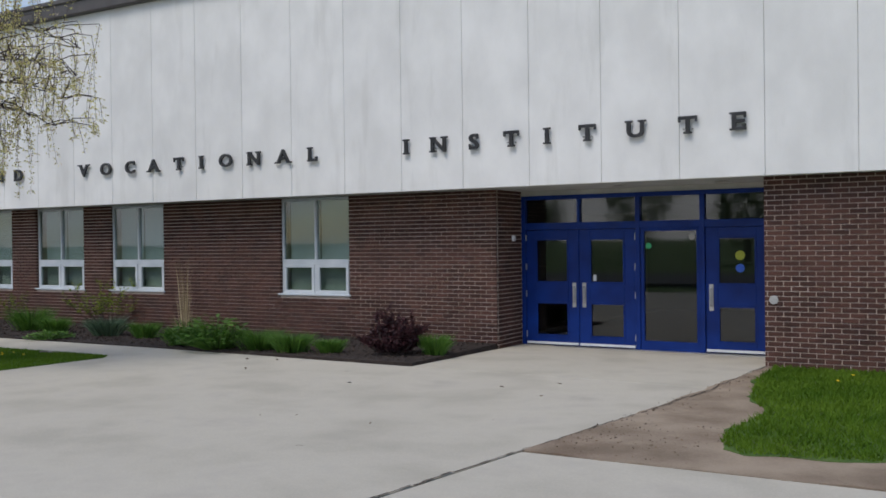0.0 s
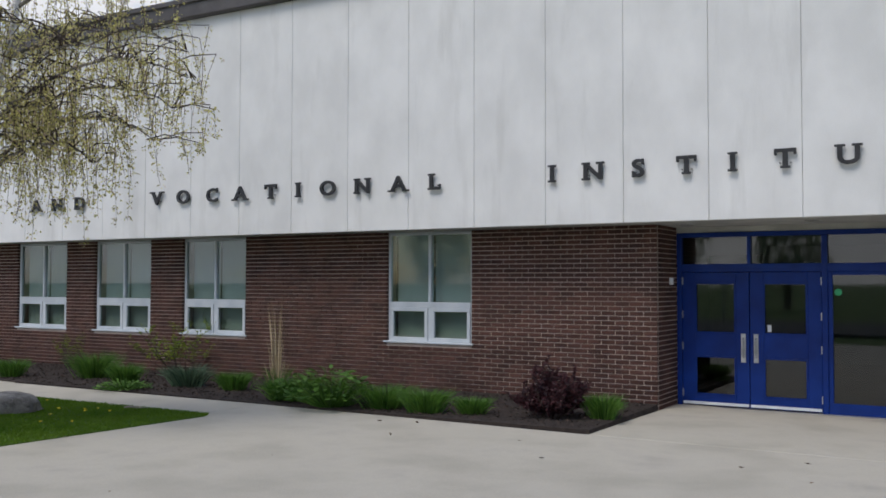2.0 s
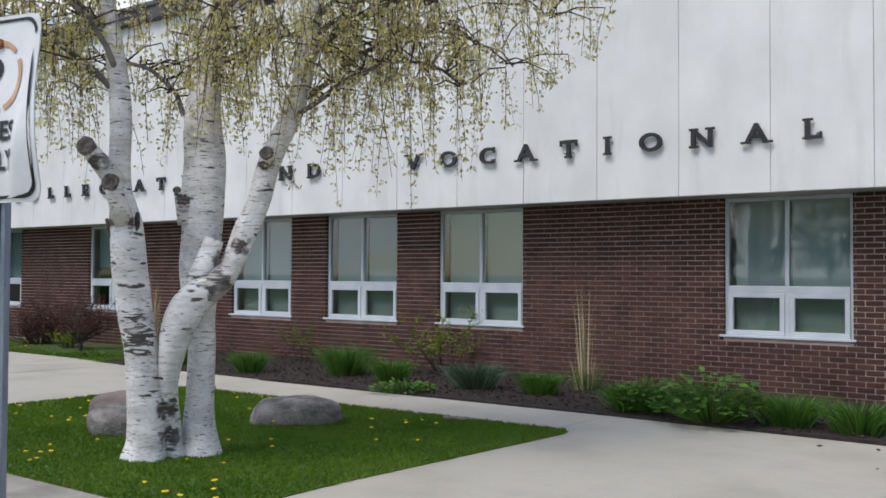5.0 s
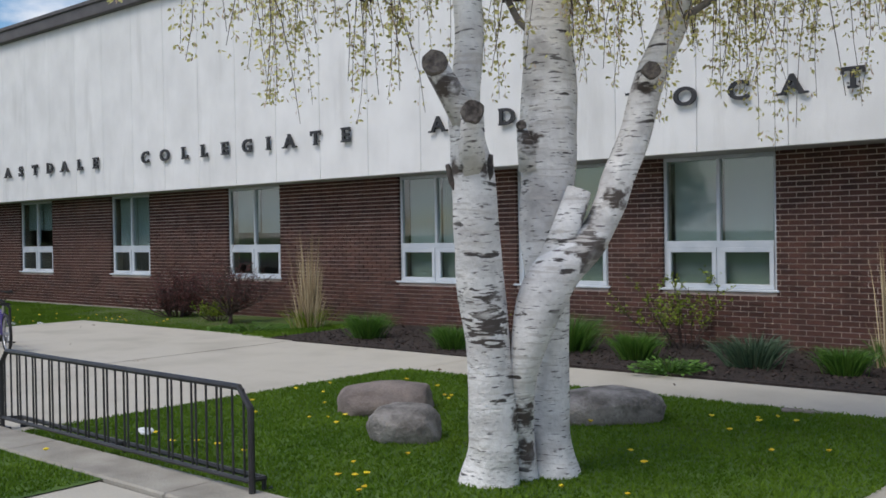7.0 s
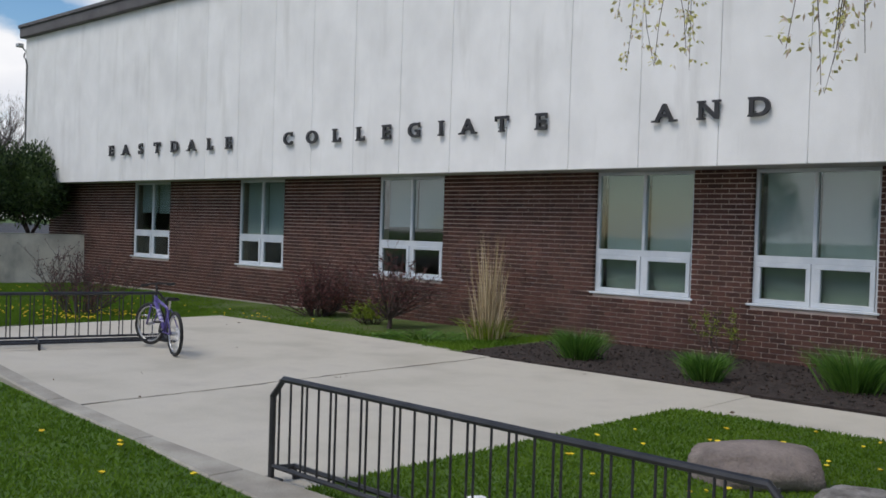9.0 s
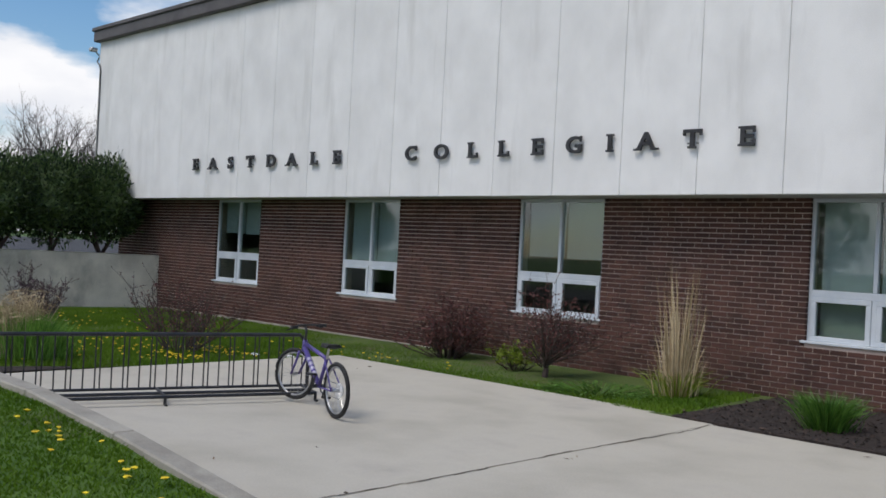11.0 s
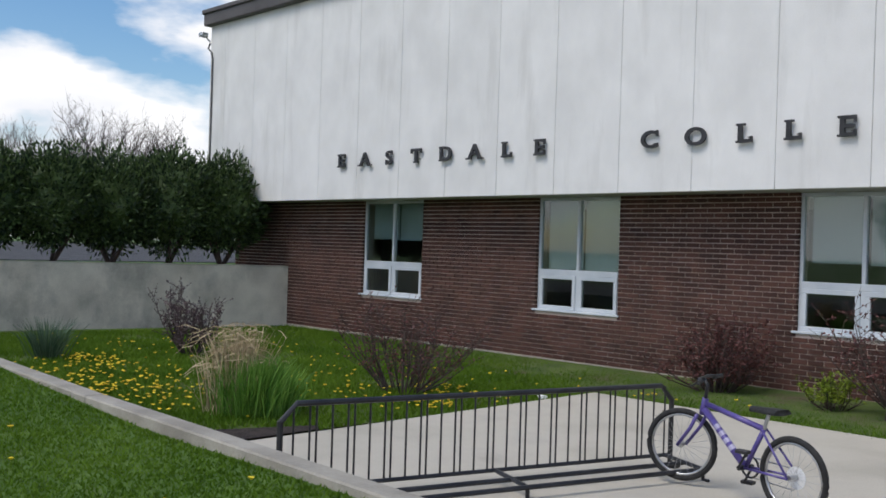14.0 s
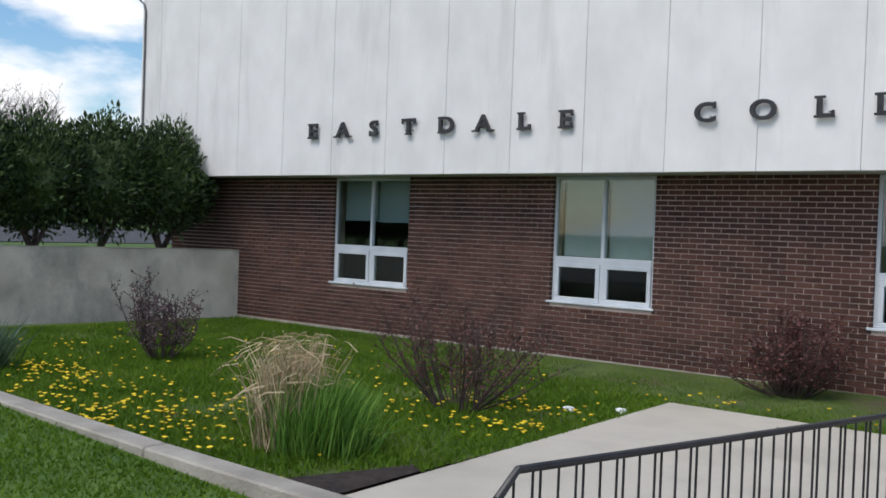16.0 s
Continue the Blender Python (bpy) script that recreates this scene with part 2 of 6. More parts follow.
def birch_bark():
    m = surface("birch_bark", (0.60, 0.58, 0.56), (0.90, 0.88, 0.86), 2.4, 0.8, 0.6, 34, stretch=(1, 1, 3))
    n, l = m.node_tree.nodes, m.node_tree.links
    b = n["Principled BSDF"]
    prior = b.inputs["Base Color"].links[0].from_socket
    g = n.new("ShaderNodeNewGeometry")
    # bark scars, plus low spots that darken the seam between the stems
    dark_spots = []
    for r, z, f, w in ((0.43, 1.45, -0.22, 0.17), (0.61, 1.78, -0.20, 0.12), (0.44, 1.66, -0.16, 0.11), (-0.20, 1.04, -0.34, 0.50), (-0.36, 1.96, -0.42, 0.10), (-0.20, 1.95, -0.46, 0.09), (-0.45, 2.42, -0.60, 0.15), (0.08, 2.15, 0.0, 0.11), (0.03, 0.42, -0.16, 0.14), (0.07, 0.2, -0.12, 0.15), (0.12, 0.02, -0.16, 0.12), (0.80, 2.46, -0.16, 0.11), (0.42, 1.30, -0.22, 0.08)):
        dark_spots.append((-3.70 + 0.76 * r - 0.65 * f, -7.29 + 0.65 * r + 0.76 * f, z, w))
    for x, y, z, r in dark_spots:
        d = n.new("ShaderNodeVectorMath")
        d.operation = "DISTANCE"
        d.inputs[1].default_value = (x, y, z)
        l.new(g.outputs["Position"], d.inputs[0])
        e = n.new("ShaderNodeTexNoise")
        e.inputs["Scale"].default_value, e.inputs["Detail"].default_value = 14, 6
        flat = n.new("ShaderNodeMapping")
        flat.inputs["Scale"].default_value = (0.7, 0.7, 3.2) if r > 0.3 else (1, 1, 1.6)
        l.new(g.outputs["Position"], flat.inputs["Vector"])
        l.new(flat.outputs["Vector"], e.inputs["Vector"])
        k = n.new("ShaderNodeMath")
        k.operation = "MULTIPLY_ADD"
        k.inputs[1].default_value = 0.95 if r > 0.3 else 0.20
        l.new(e.outputs["Fac"], k.inputs[0])
        l.new(d.outputs["Value"], k.inputs[2])
        r2 = n.new("ShaderNodeMapRange")
        r2.inputs["From Min"].default_value, r2.inputs["From Max"].default_value = (r + 0.12, r + 0.08) if r > 0.3 else (r + 0.07, r + 0.035)
        l.new(k.outputs[0], r2.inputs["Value"])
        mx = n.new("ShaderNodeMix")
        mx.data_type = "RGBA"
        mx.inputs["B"].default_value = (0.075, 0.062, 0.055, 1) if r > 0.3 else (0.085, 0.068, 0.058, 1)
        l.new(r2.outputs["Result"], mx.inputs["Factor"])
        l.new(prior, mx.inputs["A"])
        prior = mx.outputs["Result"]
    for scale, stretch, lo, hi, tint in ((5.0, (1, 1, 4.5), 0.625, 0.665, (0.06, 0.052, 0.048)), (2.9, (1, 1, 1.3), 0.58, 0.74, (0.40, 0.38, 0.37)), (13.0, (1, 1, 6), 0.60, 0.67, (0.13, 0.115, 0.11)), (7.0, (0.7, 0.7, 6), 0.56, 0.66, (0.56, 0.53, 0.50))):
        mp = n.new("ShaderNodeMapping")
        mp.inputs["Scale"].default_value = stretch
        l.new(g.outputs["Position"], mp.inputs["Vector"])
        t = n.new("ShaderNodeTexNoise")
        t.inputs["Scale"].default_value, t.inputs["Detail"].default_value = scale, 7
        l.new(mp.outputs["Vector"], t.inputs["Vector"])
        r = n.new("ShaderNodeValToRGB")
        r.color_ramp.elements[0].position, r.color_ramp.elements[1].position = lo, hi
        l.new(t.outputs["Fac"], r.inputs["Fac"])
        mx = n.new("ShaderNodeMix")
        mx.data_type = "RGBA"
        mx.inputs["B"].default_value = (*tint, 1)
        l.new(r.outputs["Color"], mx.inputs["Factor"])
        l.new(prior, mx.inputs["A"])
        prior = mx.outputs["Result"]
    l.new(prior, b.inputs["Base Color"])
    return m


BIRCH = birch_bark()


def thin_leaf(m, share):
    """Let part of the light through thin leaves and blades."""
    n, l = m.node_tree.nodes, m.node_tree.links
    b = n["Principled BSDF"]
    out = [q for q in n if q.type == "OUTPUT_MATERIAL"][0]
    tr, mx = n.new("ShaderNodeBsdfTranslucent"), n.new("ShaderNodeMixShader")
    l.new(b.inputs["Base Color"].links[0].from_socket, tr.inputs["Color"])
    mx.inputs["Fac"].default_value = share
    l.new(b.outputs["BSDF"], mx.inputs[1])
    l.new(tr.outputs["BSDF"], mx.inputs[2])
    l.new(mx.outputs["Shader"], out.inputs["Surface"])


for m, share in ((BIRCH_LEAF, 0.45), (CATKIN, 0.4), (BLADE, 0.35), (YEW, 0.15), (GREEN, 0.3), (LIME, 0.35), (REED, 0.35), (BLUEGREEN, 0.3), (REDBUD, 0.25), (PURPLE, 0.2)):
    thin_leaf(m, share)
FRAMEWHITE = surface("window_frame_paint", (0.48, 0.53, 0.58), (0.60, 0.64, 0.68), 3, 0.45, 0.06, 60)
STREET_LEAF = surface("street_tree_leaf", (0.10, 0.15, 0.07), (0.24, 0.30, 0.16), 1, 0.6, per="island", spread=0.8)
thin_leaf(STREET_LEAF, 0.45)
DECAL = surface("frame_decal", (0.30, 0.28, 0.42), (0.42, 0.40, 0.55), 8, 0.4)
LITTER = surface("dry_leaf_litter", (0.07, 0.045, 0.03), (0.24, 0.17, 0.11), 6, 0.9, per="island", spread=0.9)
LIMB = surface("grey_limb_bark", (0.07, 0.06, 0.055), (0.30, 0.275, 0.25), 6, 0.9, 0.5, 40)
KNOT = surface("healed_knot", (0.055, 0.045, 0.04), (0.22, 0.19, 0.165), 22, 0.95, 0.9, 60)
BARKDARK = surface("scarred_bark", (0.04, 0.034, 0.03), (0.17, 0.14, 0.12), 9, 0.95, 0.9, 50)


# ---- building blocks ----
class Shape:
    """Gathers vertices and faces for one mesh."""

    def __init__(self):
        self.v, self.f = [], []

    def box(self, x0, x1, y0, y1, z0, z1, c=0.0):
        n = len(self.v)
        if c <= 0:
            self.v += [(x, y, z) for z in (z0, z1) for y in (y0, y1) for x in (x0, x1)]
            self.f += [tuple(n + i for i in q) for q in ((0, 2, 3, 1), (4, 5, 7, 6), (0, 1, 5, 4), (2, 6, 7, 3), (0, 4, 6, 2), (1, 3, 7, 5))]
            return self
        bm = bmesh.new()
        bmesh.ops.create_cube(bm, size=1.0)
        for w in bm.verts:
            w.co = Vector(((x0 + x1) / 2 + w.co.x * (x1 - x0), (y0 + y1) / 2 + w.co.y * (y1 - y0), (z0 + z1) / 2 + w.co.z * (z1 - z0)))
        bmesh.ops.bevel(bm, geom=list(bm.edges), offset=c, segments=1, affect="EDGES")
        return self.take(bm)

    def take(self, bm):
        n = len(self.v)
        bm.verts.index_update()
        self.v += [tuple(w.co) for w in bm.verts]
        self.f += [tuple(n + w.index for w in q.verts) for q in bm.faces]
        bm.free()
        return self

    def tube(self, pts, radii, sides=8, closed=False, wobble=0.0):
        pts = [Vector(p) for p in pts]
        if not isinstance(radii, (list, tuple)):
            radii = [radii] * len(pts)
        n = len(self.v)
        up = Vector((0, 0, 1))
        held = None
        for i, p in enumerate(pts):
            a = pts[i - 1] if i or closed else p
            b = pts[(i + 1) % len(pts)] if i < len(pts) - 1 or closed else p
            d = (b - a).normalized()
            side = d.cross(up) if held is None or closed else held - d * held.dot(d)
            if side.length < 0.05:
                side = d.cross(Vector((0, 1, 0)))
            side.normalize()
            held = side
            top = side.cross(d)
            for k in range(sides):
                a2 = 2 * math.pi * k / sides
                r = radii[i] * (1 + wobble * noise.noise(Vector((p.x * 3 + k, p.y * 3, p.z * 2.2))))
                self.v.append(tuple(p + (side * math.cos(a2) + top * math.sin(a2)) * r))
        m = len(pts)
        for i in range(m if closed else m - 1):
            j = (i + 1) % m
            for k in range(sides):
                k2 = (k + 1) % sides
                self.f.append((n + i * sides + k, n + i * sides + k2, n + j * sides + k2, n + j * sides + k))
        if not closed:
            self.f.append(tuple(n + k for k in reversed(range(sides))))
            self.f.append(tuple(n + (m - 1) * sides + k for k in range(sides)))
        return self

    def leaf(self, p, d, length, width, face=None):
        p, d = Vector(p), Vector(d).normalized()
        s = d.cross(face or Vector((random.gauss(0, 1), random.gauss(0, 1), random.gauss(0, 1))))
        if s.length < 1e-3:
            s = Vector((1, 0, 0))
        s = s.normalized() * width / 2
        n = len(self.v)
        self.v += [tuple(p), tuple(p + d * length * 0.5 + s), tuple(p + d * length), tuple(p + d * length * 0.5 - s)]
        self.f.append((n, n + 1, n + 2, n + 3))
        return self

    def blade(self, p, tip, width):
        p, tip = Vector(p), Vector(tip)
        s = (tip - p).cross(Vector((random.gauss(0, 1), random.gauss(0, 1), 0.1))).normalized() * width / 2
        mid = p.lerp(tip, 0.55) + Vector((0, 0, (tip - p).length * 0.13))
        n = len(self.v)
        self.v += [tuple(p - s), tuple(p + s), tuple(mid + s * 0.8), tuple(mid - s * 0.8), tuple(tip)]
        self.f += [(n, n + 1, n + 2, n + 3), (n + 3, n + 2, n + 4)]
        return self

    def mesh(self, name, material, smooth=False):
        me = bpy.data.meshes.new(name)
        me.from_pydata(self.v, [], self.f)
        me.materials.append(material)
        if smooth:
            me.polygons.foreach_set("use_smooth", [True] * len(me.polygons))
        return me


def part(name, shape, material, parent=None, label="", smooth=False):
    ob = new(name, shape.mesh(name, material, smooth))
    if parent:
        ob.parent = parent
    if label:
        ob["label"] = label
    if name in ("twig", "blade", "foliage", "leafage", "stem", "catkin", "spoke_set"):
        ob["kind"] = "stuff"
    return ob


def thing(name, label, category, group="", kind="", at=(0, 0, 0)):
    ob = new(name)
    ob.location = at
    ob.empty_display_size = 0.1
    return tagged(ob, label, category, group, kind)


def solid(name, shape, material, label, category, kind="structure", smooth=False, group=""):
    return tagged(part(name, shape, material, None, "", smooth), label, category, group, kind)


# ---- the ground ----
def kerb_top(x):
    return float(np.interp(x, [-30, -20, -17, -14.9, -13.5, -12.2, -11.86, -10.9, -9.5, -8.4, 0], [0.66, 0.53, 0.40, 0.40, 0.39, 0.27, 0.22, 0.14, 0.06, 0.03, 0.03]))


KERB_Y = -8.55


def paving_z(x, y):
    """The paving falls gently towards the entrance doors."""
    east = min(max((x + 1.95) / 9.2, 0.0), 1.0) * min(max((y + 14.0) / 11.24, 0.0), 1.0)
    return -0.05 * east - 0.055 * min(max((y + 2.75) / 3.2, 0.0), 1.0) * min(max(x - 2.0, 0.0), 1.0)



def lawn_fall(x, y):
    """The corner lawn dips towards the brick wall."""
    return -0.075 * min(max((y + 6.5) / 5.0, 0.0), 1.0) * min(max((-11.7 - x) / 1.5, 0.0), 1.0)


def patch(name, corners, z, material, label, category="ground", drop=0.3, rough=0.0, fall=None):
    s = Shape()
    if rough:
        fine = []
        for (ax, ay), (bx, by) in zip(corners, corners[1:] + corners[:1]):
            k = max(1, int(math.hypot(bx - ax, by - ay) / 0.10))
            for i in range(k):
                x, y = ax + (bx - ax) * i / k, ay + (by - ay) * i / k
                fine.append((x + rough * (noise.noise(Vector((x * 2.2, y * 2.2, 1))) + 0.5 * noise.noise(Vector((x * 7, y * 7, 4)))), y + rough * (noise.noise(Vector((x * 2.2, y * 2.2, 7))) + 0.5 * noise.noise(Vector((x * 7, y * 7, 9))))))
        corners = fine
    n = len(corners)
    tops = [z + (fall(x, y) if fall else 0.0) for x, y in corners]
    s.v = [(x, y, t) for (x, y), t in zip(corners, tops)] + [(x, y, t - drop) for (x, y), t in zip(corners, tops)]
    s.f = [tuple(range(n)), tuple(reversed(range(n, 2 * n)))] + [(i, i + n, (i + 1) % n + n, (i + 1) % n) for i in range(n)]
    return solid(name, s, material, label, category)


ground = Shape()
ground.v = [(-2500, -2500, -0.25), (2500, -2500, -0.25), (2500, 2500, -0.25), (-2500, 2500, -0.25)]
ground.f = [(0, 1, 2, 3)]
solid("ground", ground, TURF, "wide flat grassy ground around the school", "ground")
patch("road", [(-200, -34), (200, -34), (200, -22), (-200, -22)], -0.10, ASPHALT, "grey asphalt street along the school", "road", 0.2)

# paved areas as separate slabs with narrow joints
pave = tagged(new("pavement"), "pale worn concrete paving slabs with narrow joints", "pavement", "", "structure")
SLABS = [
    [(-1.95, -14.0), (5.85, -14.0), (7.30, -2.76), (-1.95, -2.76)], [(3.0, -2.75), (7.30, -2.75), (7.37, 1.1), (3.0, 1.1)],
    [(-7.6, -4.0), (-1.95, -4.0), (-1.95, -2.76), (-7.6, -2.76)],
    [(-11.2, -8.45), (-7.6, -8.45), (-7.6, -2.66), (-11.2, -2.66)], [(-17.6, -8.45), (-11.2, -8.45), (-11.2, -2.40), (-17.6, -2.40)],
    [(-5.9, -14.0), (-1.95, -14.0), (-1.95, -8.88), (-5.9, -8.88)], [(5.87, -14.0), (13.0, -14.0), (13.0, -6.86), (6.78, -6.93)],
    [(-18, -14.0), (-5.9, -14.0), (-5.9, -10.6), (-18, -10.6)], [(-30, -14.0), (-18, -14.0), (-18, -10.6), (-30, -10.6)],
]
for corners in SLABS:
    cx, cy = sum(c[0] for c in corners) / 4, sum(c[1] for c in corners) / 4
    s = Shape()
    for inset, dz in ((0.012, 0.0), (0.005, -0.008), (0.005, -0.3)):
        for x, y in corners:
            s.v.append((x - math.copysign(inset, x - cx), y - math.copysign(inset, y - cy), paving_z(x, y) + dz))
    s.f = [(0, 1, 2, 3), (11, 10, 9, 8)] + [(q + i, q + (i + 1) % 4 + 0, q - 4 + (i + 1) % 4, q - 4 + i) for q in (4, 8) for i in range(4)]
    part("slab", s, CONCRETE, pave)
joint = Shape().box(-7.6, 7.3, -8.45, -2.76, -0.3, -0.10).box(-17.5, -7.6, -8.4, -2.5, -0.3, -0.06).box(-5.9, 7.1, -14.0, -8.45, -0.3, -0.10)
part("joint_bed", joint, CRACK, pave)


def ragged(points, width, z):
    """A thin wandering crack strip."""
    s = Shape()
    for (ax, ay), (bx, by) in zip(points, points[1:]):
        k = max(2, int(math.hypot(bx - ax, by - ay) / 0.12))
        for i in range(k):
            u, w = i / k, (i + 1) / k
            n = len(s.v)
            dx, dy = by - ay, ax - bx
            q = math.hypot(dx, dy)
            a = random.uniform(0.3, 1) * width / 2
            j = random.gauss(0, 0.008)
            for t in (u, w):
                s.v += [(ax + (bx - ax) * t + dx / q * (a + j), ay + (by - ay) * t + dy / q * (a + j), z + paving_z(ax + (bx - ax) * t, ay + (by - ay) * t)), (ax + (bx - ax) * t - dx / q * (a - j), ay + (by - ay) * t - dy / q * (a - j), z + paving_z(ax + (bx - ax) * t, ay + (by - ay) * t))]
            s.f.append((n, n + 1, n + 3, n + 2))
    return s


part("crack", ragged([(6.47, -9.3), (6.60, -8.2), (6.76, -7.0), (7.10, -4.5), (7.29, -2.9), (7.32, -0.5)], 0.03, 0.006), CRACK, pave)
part("crack", ragged([(-11.22, -8.3), (-11.18, -6.6), (-11.2, -5.2), (-11.15, -3.2), (-11.2, -2.7)], 0.022, 0.004), CRACK, pave)

# lawns and beds
patch("lawn_birch", [(-7.82, -8.47), (-1.97, -8.47), (-1.93, -7.0), (-1.72, -4.12), (-1.82, -3.96), (-7.6, -4.02), (-7.7, -4.15)], 0.012, TURF, "green lawn under the birch tree", "lawn")
patch("lawn_corner", [(-28.5, -8.45), (-17.6, -8.45), (-17.6, -6.5), (-17.6, -2.42), (-13.2, -2.55), (-11.7, -2.6), (-11.7, 0.0), (-13.2, 0.0), (-27.6, 0.0), (-28.1, -6.5)], 0.012, SOIL, "green lawn with dandelions beside the brick wall", "lawn", fall=lawn_fall)
patch("lawn_entrance", [(14.0, -6.05), (10.5, -6.0), (9.44, -6.05), (8.43, -6.28), (8.17, -5.9), (8.08, -5.3), (8.2, -4.2), (7.87, -3.4), (7.58, -1.85), (7.5, -0.3), (14.0, -0.3)], 0.012, TURF, "green lawn beside the entrance", "lawn", 0.3, 0.10, paving_z)
patch("dirt_strip", [(6.78, -6.92), (14.0, -6.85), (14.0, -5.9), (9.4, -5.9), (8.6, -5.7), (8.3, -4.6), (8.0, -3.2), (7.7, -1.6), (7.6, -0.3), (7.38, -0.3), (7.32, -1.2), (7.12, -4.2)], 0.006, DIRT, "worn bare dirt between paving and lawn", "dirt", 0.3, 0.05, paving_z)
patch("planting_bed", [(-11.7, -2.6), (-7.6, -2.70), (-1.2, -2.78), (3.05, -2.74), (3.0, -0.0), (-11.7, 0.0)], 0.02, MULCH, "dark bark mulch bed along the wall", "planting bed")

patch("soil_bed", [(-18.05, -8.4), (-17.6, -8.4), (-17.6, -6.6), (-17.75, -6.5), (-17.9, -6.9), (-18.15, -7.5)], 0.018, MULCH, "bare dark soil round the ornamental grass", "soil")

# the lawn on the street side of the kerb
slope = Shape()
xs = [-33.88 + 0.4 * i for i in range(71)]
ys = [KERB_Y - 0.085 - 0.123 * j for j in range(18)]


def outer_z(x, y):
    d = max(0.0, (KERB_Y - 0.16 - y) / 2.04)
    return (kerb_top(x) - float(np.interp(x, [-13, -10.5], [0.06, 0.015]))) * (1 - d * 0.75) + 0.015 * noise.noise(Vector((x * 1.3, y * 1.3, 0)))


for x in xs:
    for y in ys:
        slope.v.append((x, y, outer_z(x, y)))
for i in range(len(xs) - 1):
    for j in range(len(ys) - 1):
        a = i * len(ys) + j
        slope.f.append((a, a + 1, a + len(ys) + 1, a + len(ys)))
solid("lawn_street", slope, TURF, "sloping green lawn on the street side", "lawn", smooth=True)

kerb = tagged(new("kerb"), "low weathered concrete kerb wall along the lawn", "kerb", "", "structure")
edges = [-28.6, -23.0, -18.0, -14.0, -12.5, -10.9, -9.5, -8.4, -7.2, -5.2, -1.97]
for a, b in zip(edges, edges[1:]):
    s = Shape().box(a + 0.0025, b - 0.0025, KERB_Y - 0.09, KERB_Y + 0.08, -0.3, 1.0, 0.012)
    s.v = [(x, y - (float(np.interp(x, [-9.5, -7.2], [0, 0.23])) if y < KERB_Y else 0), z) for x, y, z in s.v]
    s.v = [(x, y, z if z < 0.5 else kerb_top(x) + (z - 1.0)) for x, y, z in s.v]
    part("kerb_stone", s, KERB, kerb)

# ---- the building ----
WALL_Y = 0.03
SILL_Z = 0.74
SOFFIT_Z = 2.585
WINDOWS = [(-25.10, -23.30), (-20.66, -18.96), (-16.25, -14.50), (-11.46, -9.74), (-8.95, -7.23), (-6.45, -4.75), (-1.71, 0.0)]
OPEN = [(a + 0.05, b - 0.03) for a, b in WINDOWS]

wall = Shape().box(-29.6, 2.99, WALL_Y + 0.006, WALL_Y + 0.3, -0.3, SILL_Z + 0.02)
left = -29.6
for a, b in OPEN + [(2.99, 0)]:
    wall.box(left, a, WALL_Y + 0.006, WALL_Y + 0.3, SILL_Z + 0.02, SOFFIT_Z - 0.001)
    left = b
wall.box(2.69, 2.99, WALL_Y + 0.3, 1.05, -0.3, SOFFIT_Z - 0.001)
wall_south = solid("wall_south", wall, MORTAR, "dark red brick wall with pale mortar joints", "wall")
pier = Shape().box(7.376, 13.0, -0.294, 1.3, -0.3, SOFFIT_Z - 0.001)
wall_entrance = solid("wall_entrance", pier, MORTAR, "dark red brick wall beside the entrance doors", "wall")
solid("foundation", Shape().box(-29.6, -11.6, 0.012, 0.06, -0.3, -0.012, 0.006), KERB, "pale concrete foundation edge under the brick", "wall")
back_walls = Shape().box(-29.6, -29.3, WALL_Y + 0.3, 16, -0.3, 6.6).box(-29.6, 13, 15.7, 16, -0.3, 6.6).box(12.7, 13, 1.3, 15.7, -0.3, 6.6)
solid("wall_back", back_walls, MORTAR, "plain brick walls closing the school block", "wall")

roof = Shape().box(-29.8, 13, -0.45, 16, 6.45, 6.6)
solid("roof", roof, FASCIA, "flat dark roof of the school block", "roof")
soffit = Shape().box(-29.7, 13, -0.47, 1.25, SOFFIT_Z, SOFFIT_Z + 0.1)
solid("ceiling_soffit", soffit, SOFFIT, "pale plaster soffit under the overhanging panels", "ceiling")
# closed-in rooms, darkened by their colour so the glass has depth
floor_in = Shape().box(-29.3, 2.68, 0.34, 15.7, -0.1, -0.01).box(2.684, 12.7, 1.12, 15.7, -0.2, -0.09)
solid("floor", floor_in, INSIDE, "floor inside the school, dimness put into its grey colour", "floor")
inner = Shape().box(-29.3, 2.6, 4.2, 4.3, 0, SOFFIT_Z - 0.002).box(2.45, 2.6, 1.06, 4.2, 0, SOFFIT_Z - 0.002).box(2.6, 12.7, 9.0, 9.1, 0, SOFFIT_Z - 0.002)
inner.box(-29.3, 12.7, 1.26, 15.7, SOFFIT_Z + 0.002, SOFFIT_Z + 0.1)
solid("wall_inside", inner, INSIDE, "inner walls behind the windows, dimness put into their grey colour", "wall")

# white panels above, each its own piece
PITCH, FIRST = 1.185, -11.5
upper = tagged(new("wall_panels"), "white painted concrete panel wall above the brick", "wall", "", "structure")
seams = [FIRST + PITCH * k for k in range(-15, 21)]
seams = [-29.9] + [x for x in seams if -29.5 < x < 12.8] + [13.0]
for a, b in zip(seams, seams[1:]):
    part("panel", Shape().box(a + 0.0025, b - 0.0025, -0.60, -0.46, SOFFIT_Z - 0.005, 6.60, 0.006), PANEL, upper)
part("side_panel", Shape().box(-29.9, -29.76, -0.46, 16, SOFFIT_Z - 0.005, 6.60), PANEL, upper)
part("joint_backing", Shape().box(-29.7, 12.99, -0.575, -0.47, SOFFIT_Z + 0.003, 6.58), JOINT, upper)
cap = Shape().box(-30.02, 13.05, -0.74, -0.40, 6.60, 6.93, 0.02)
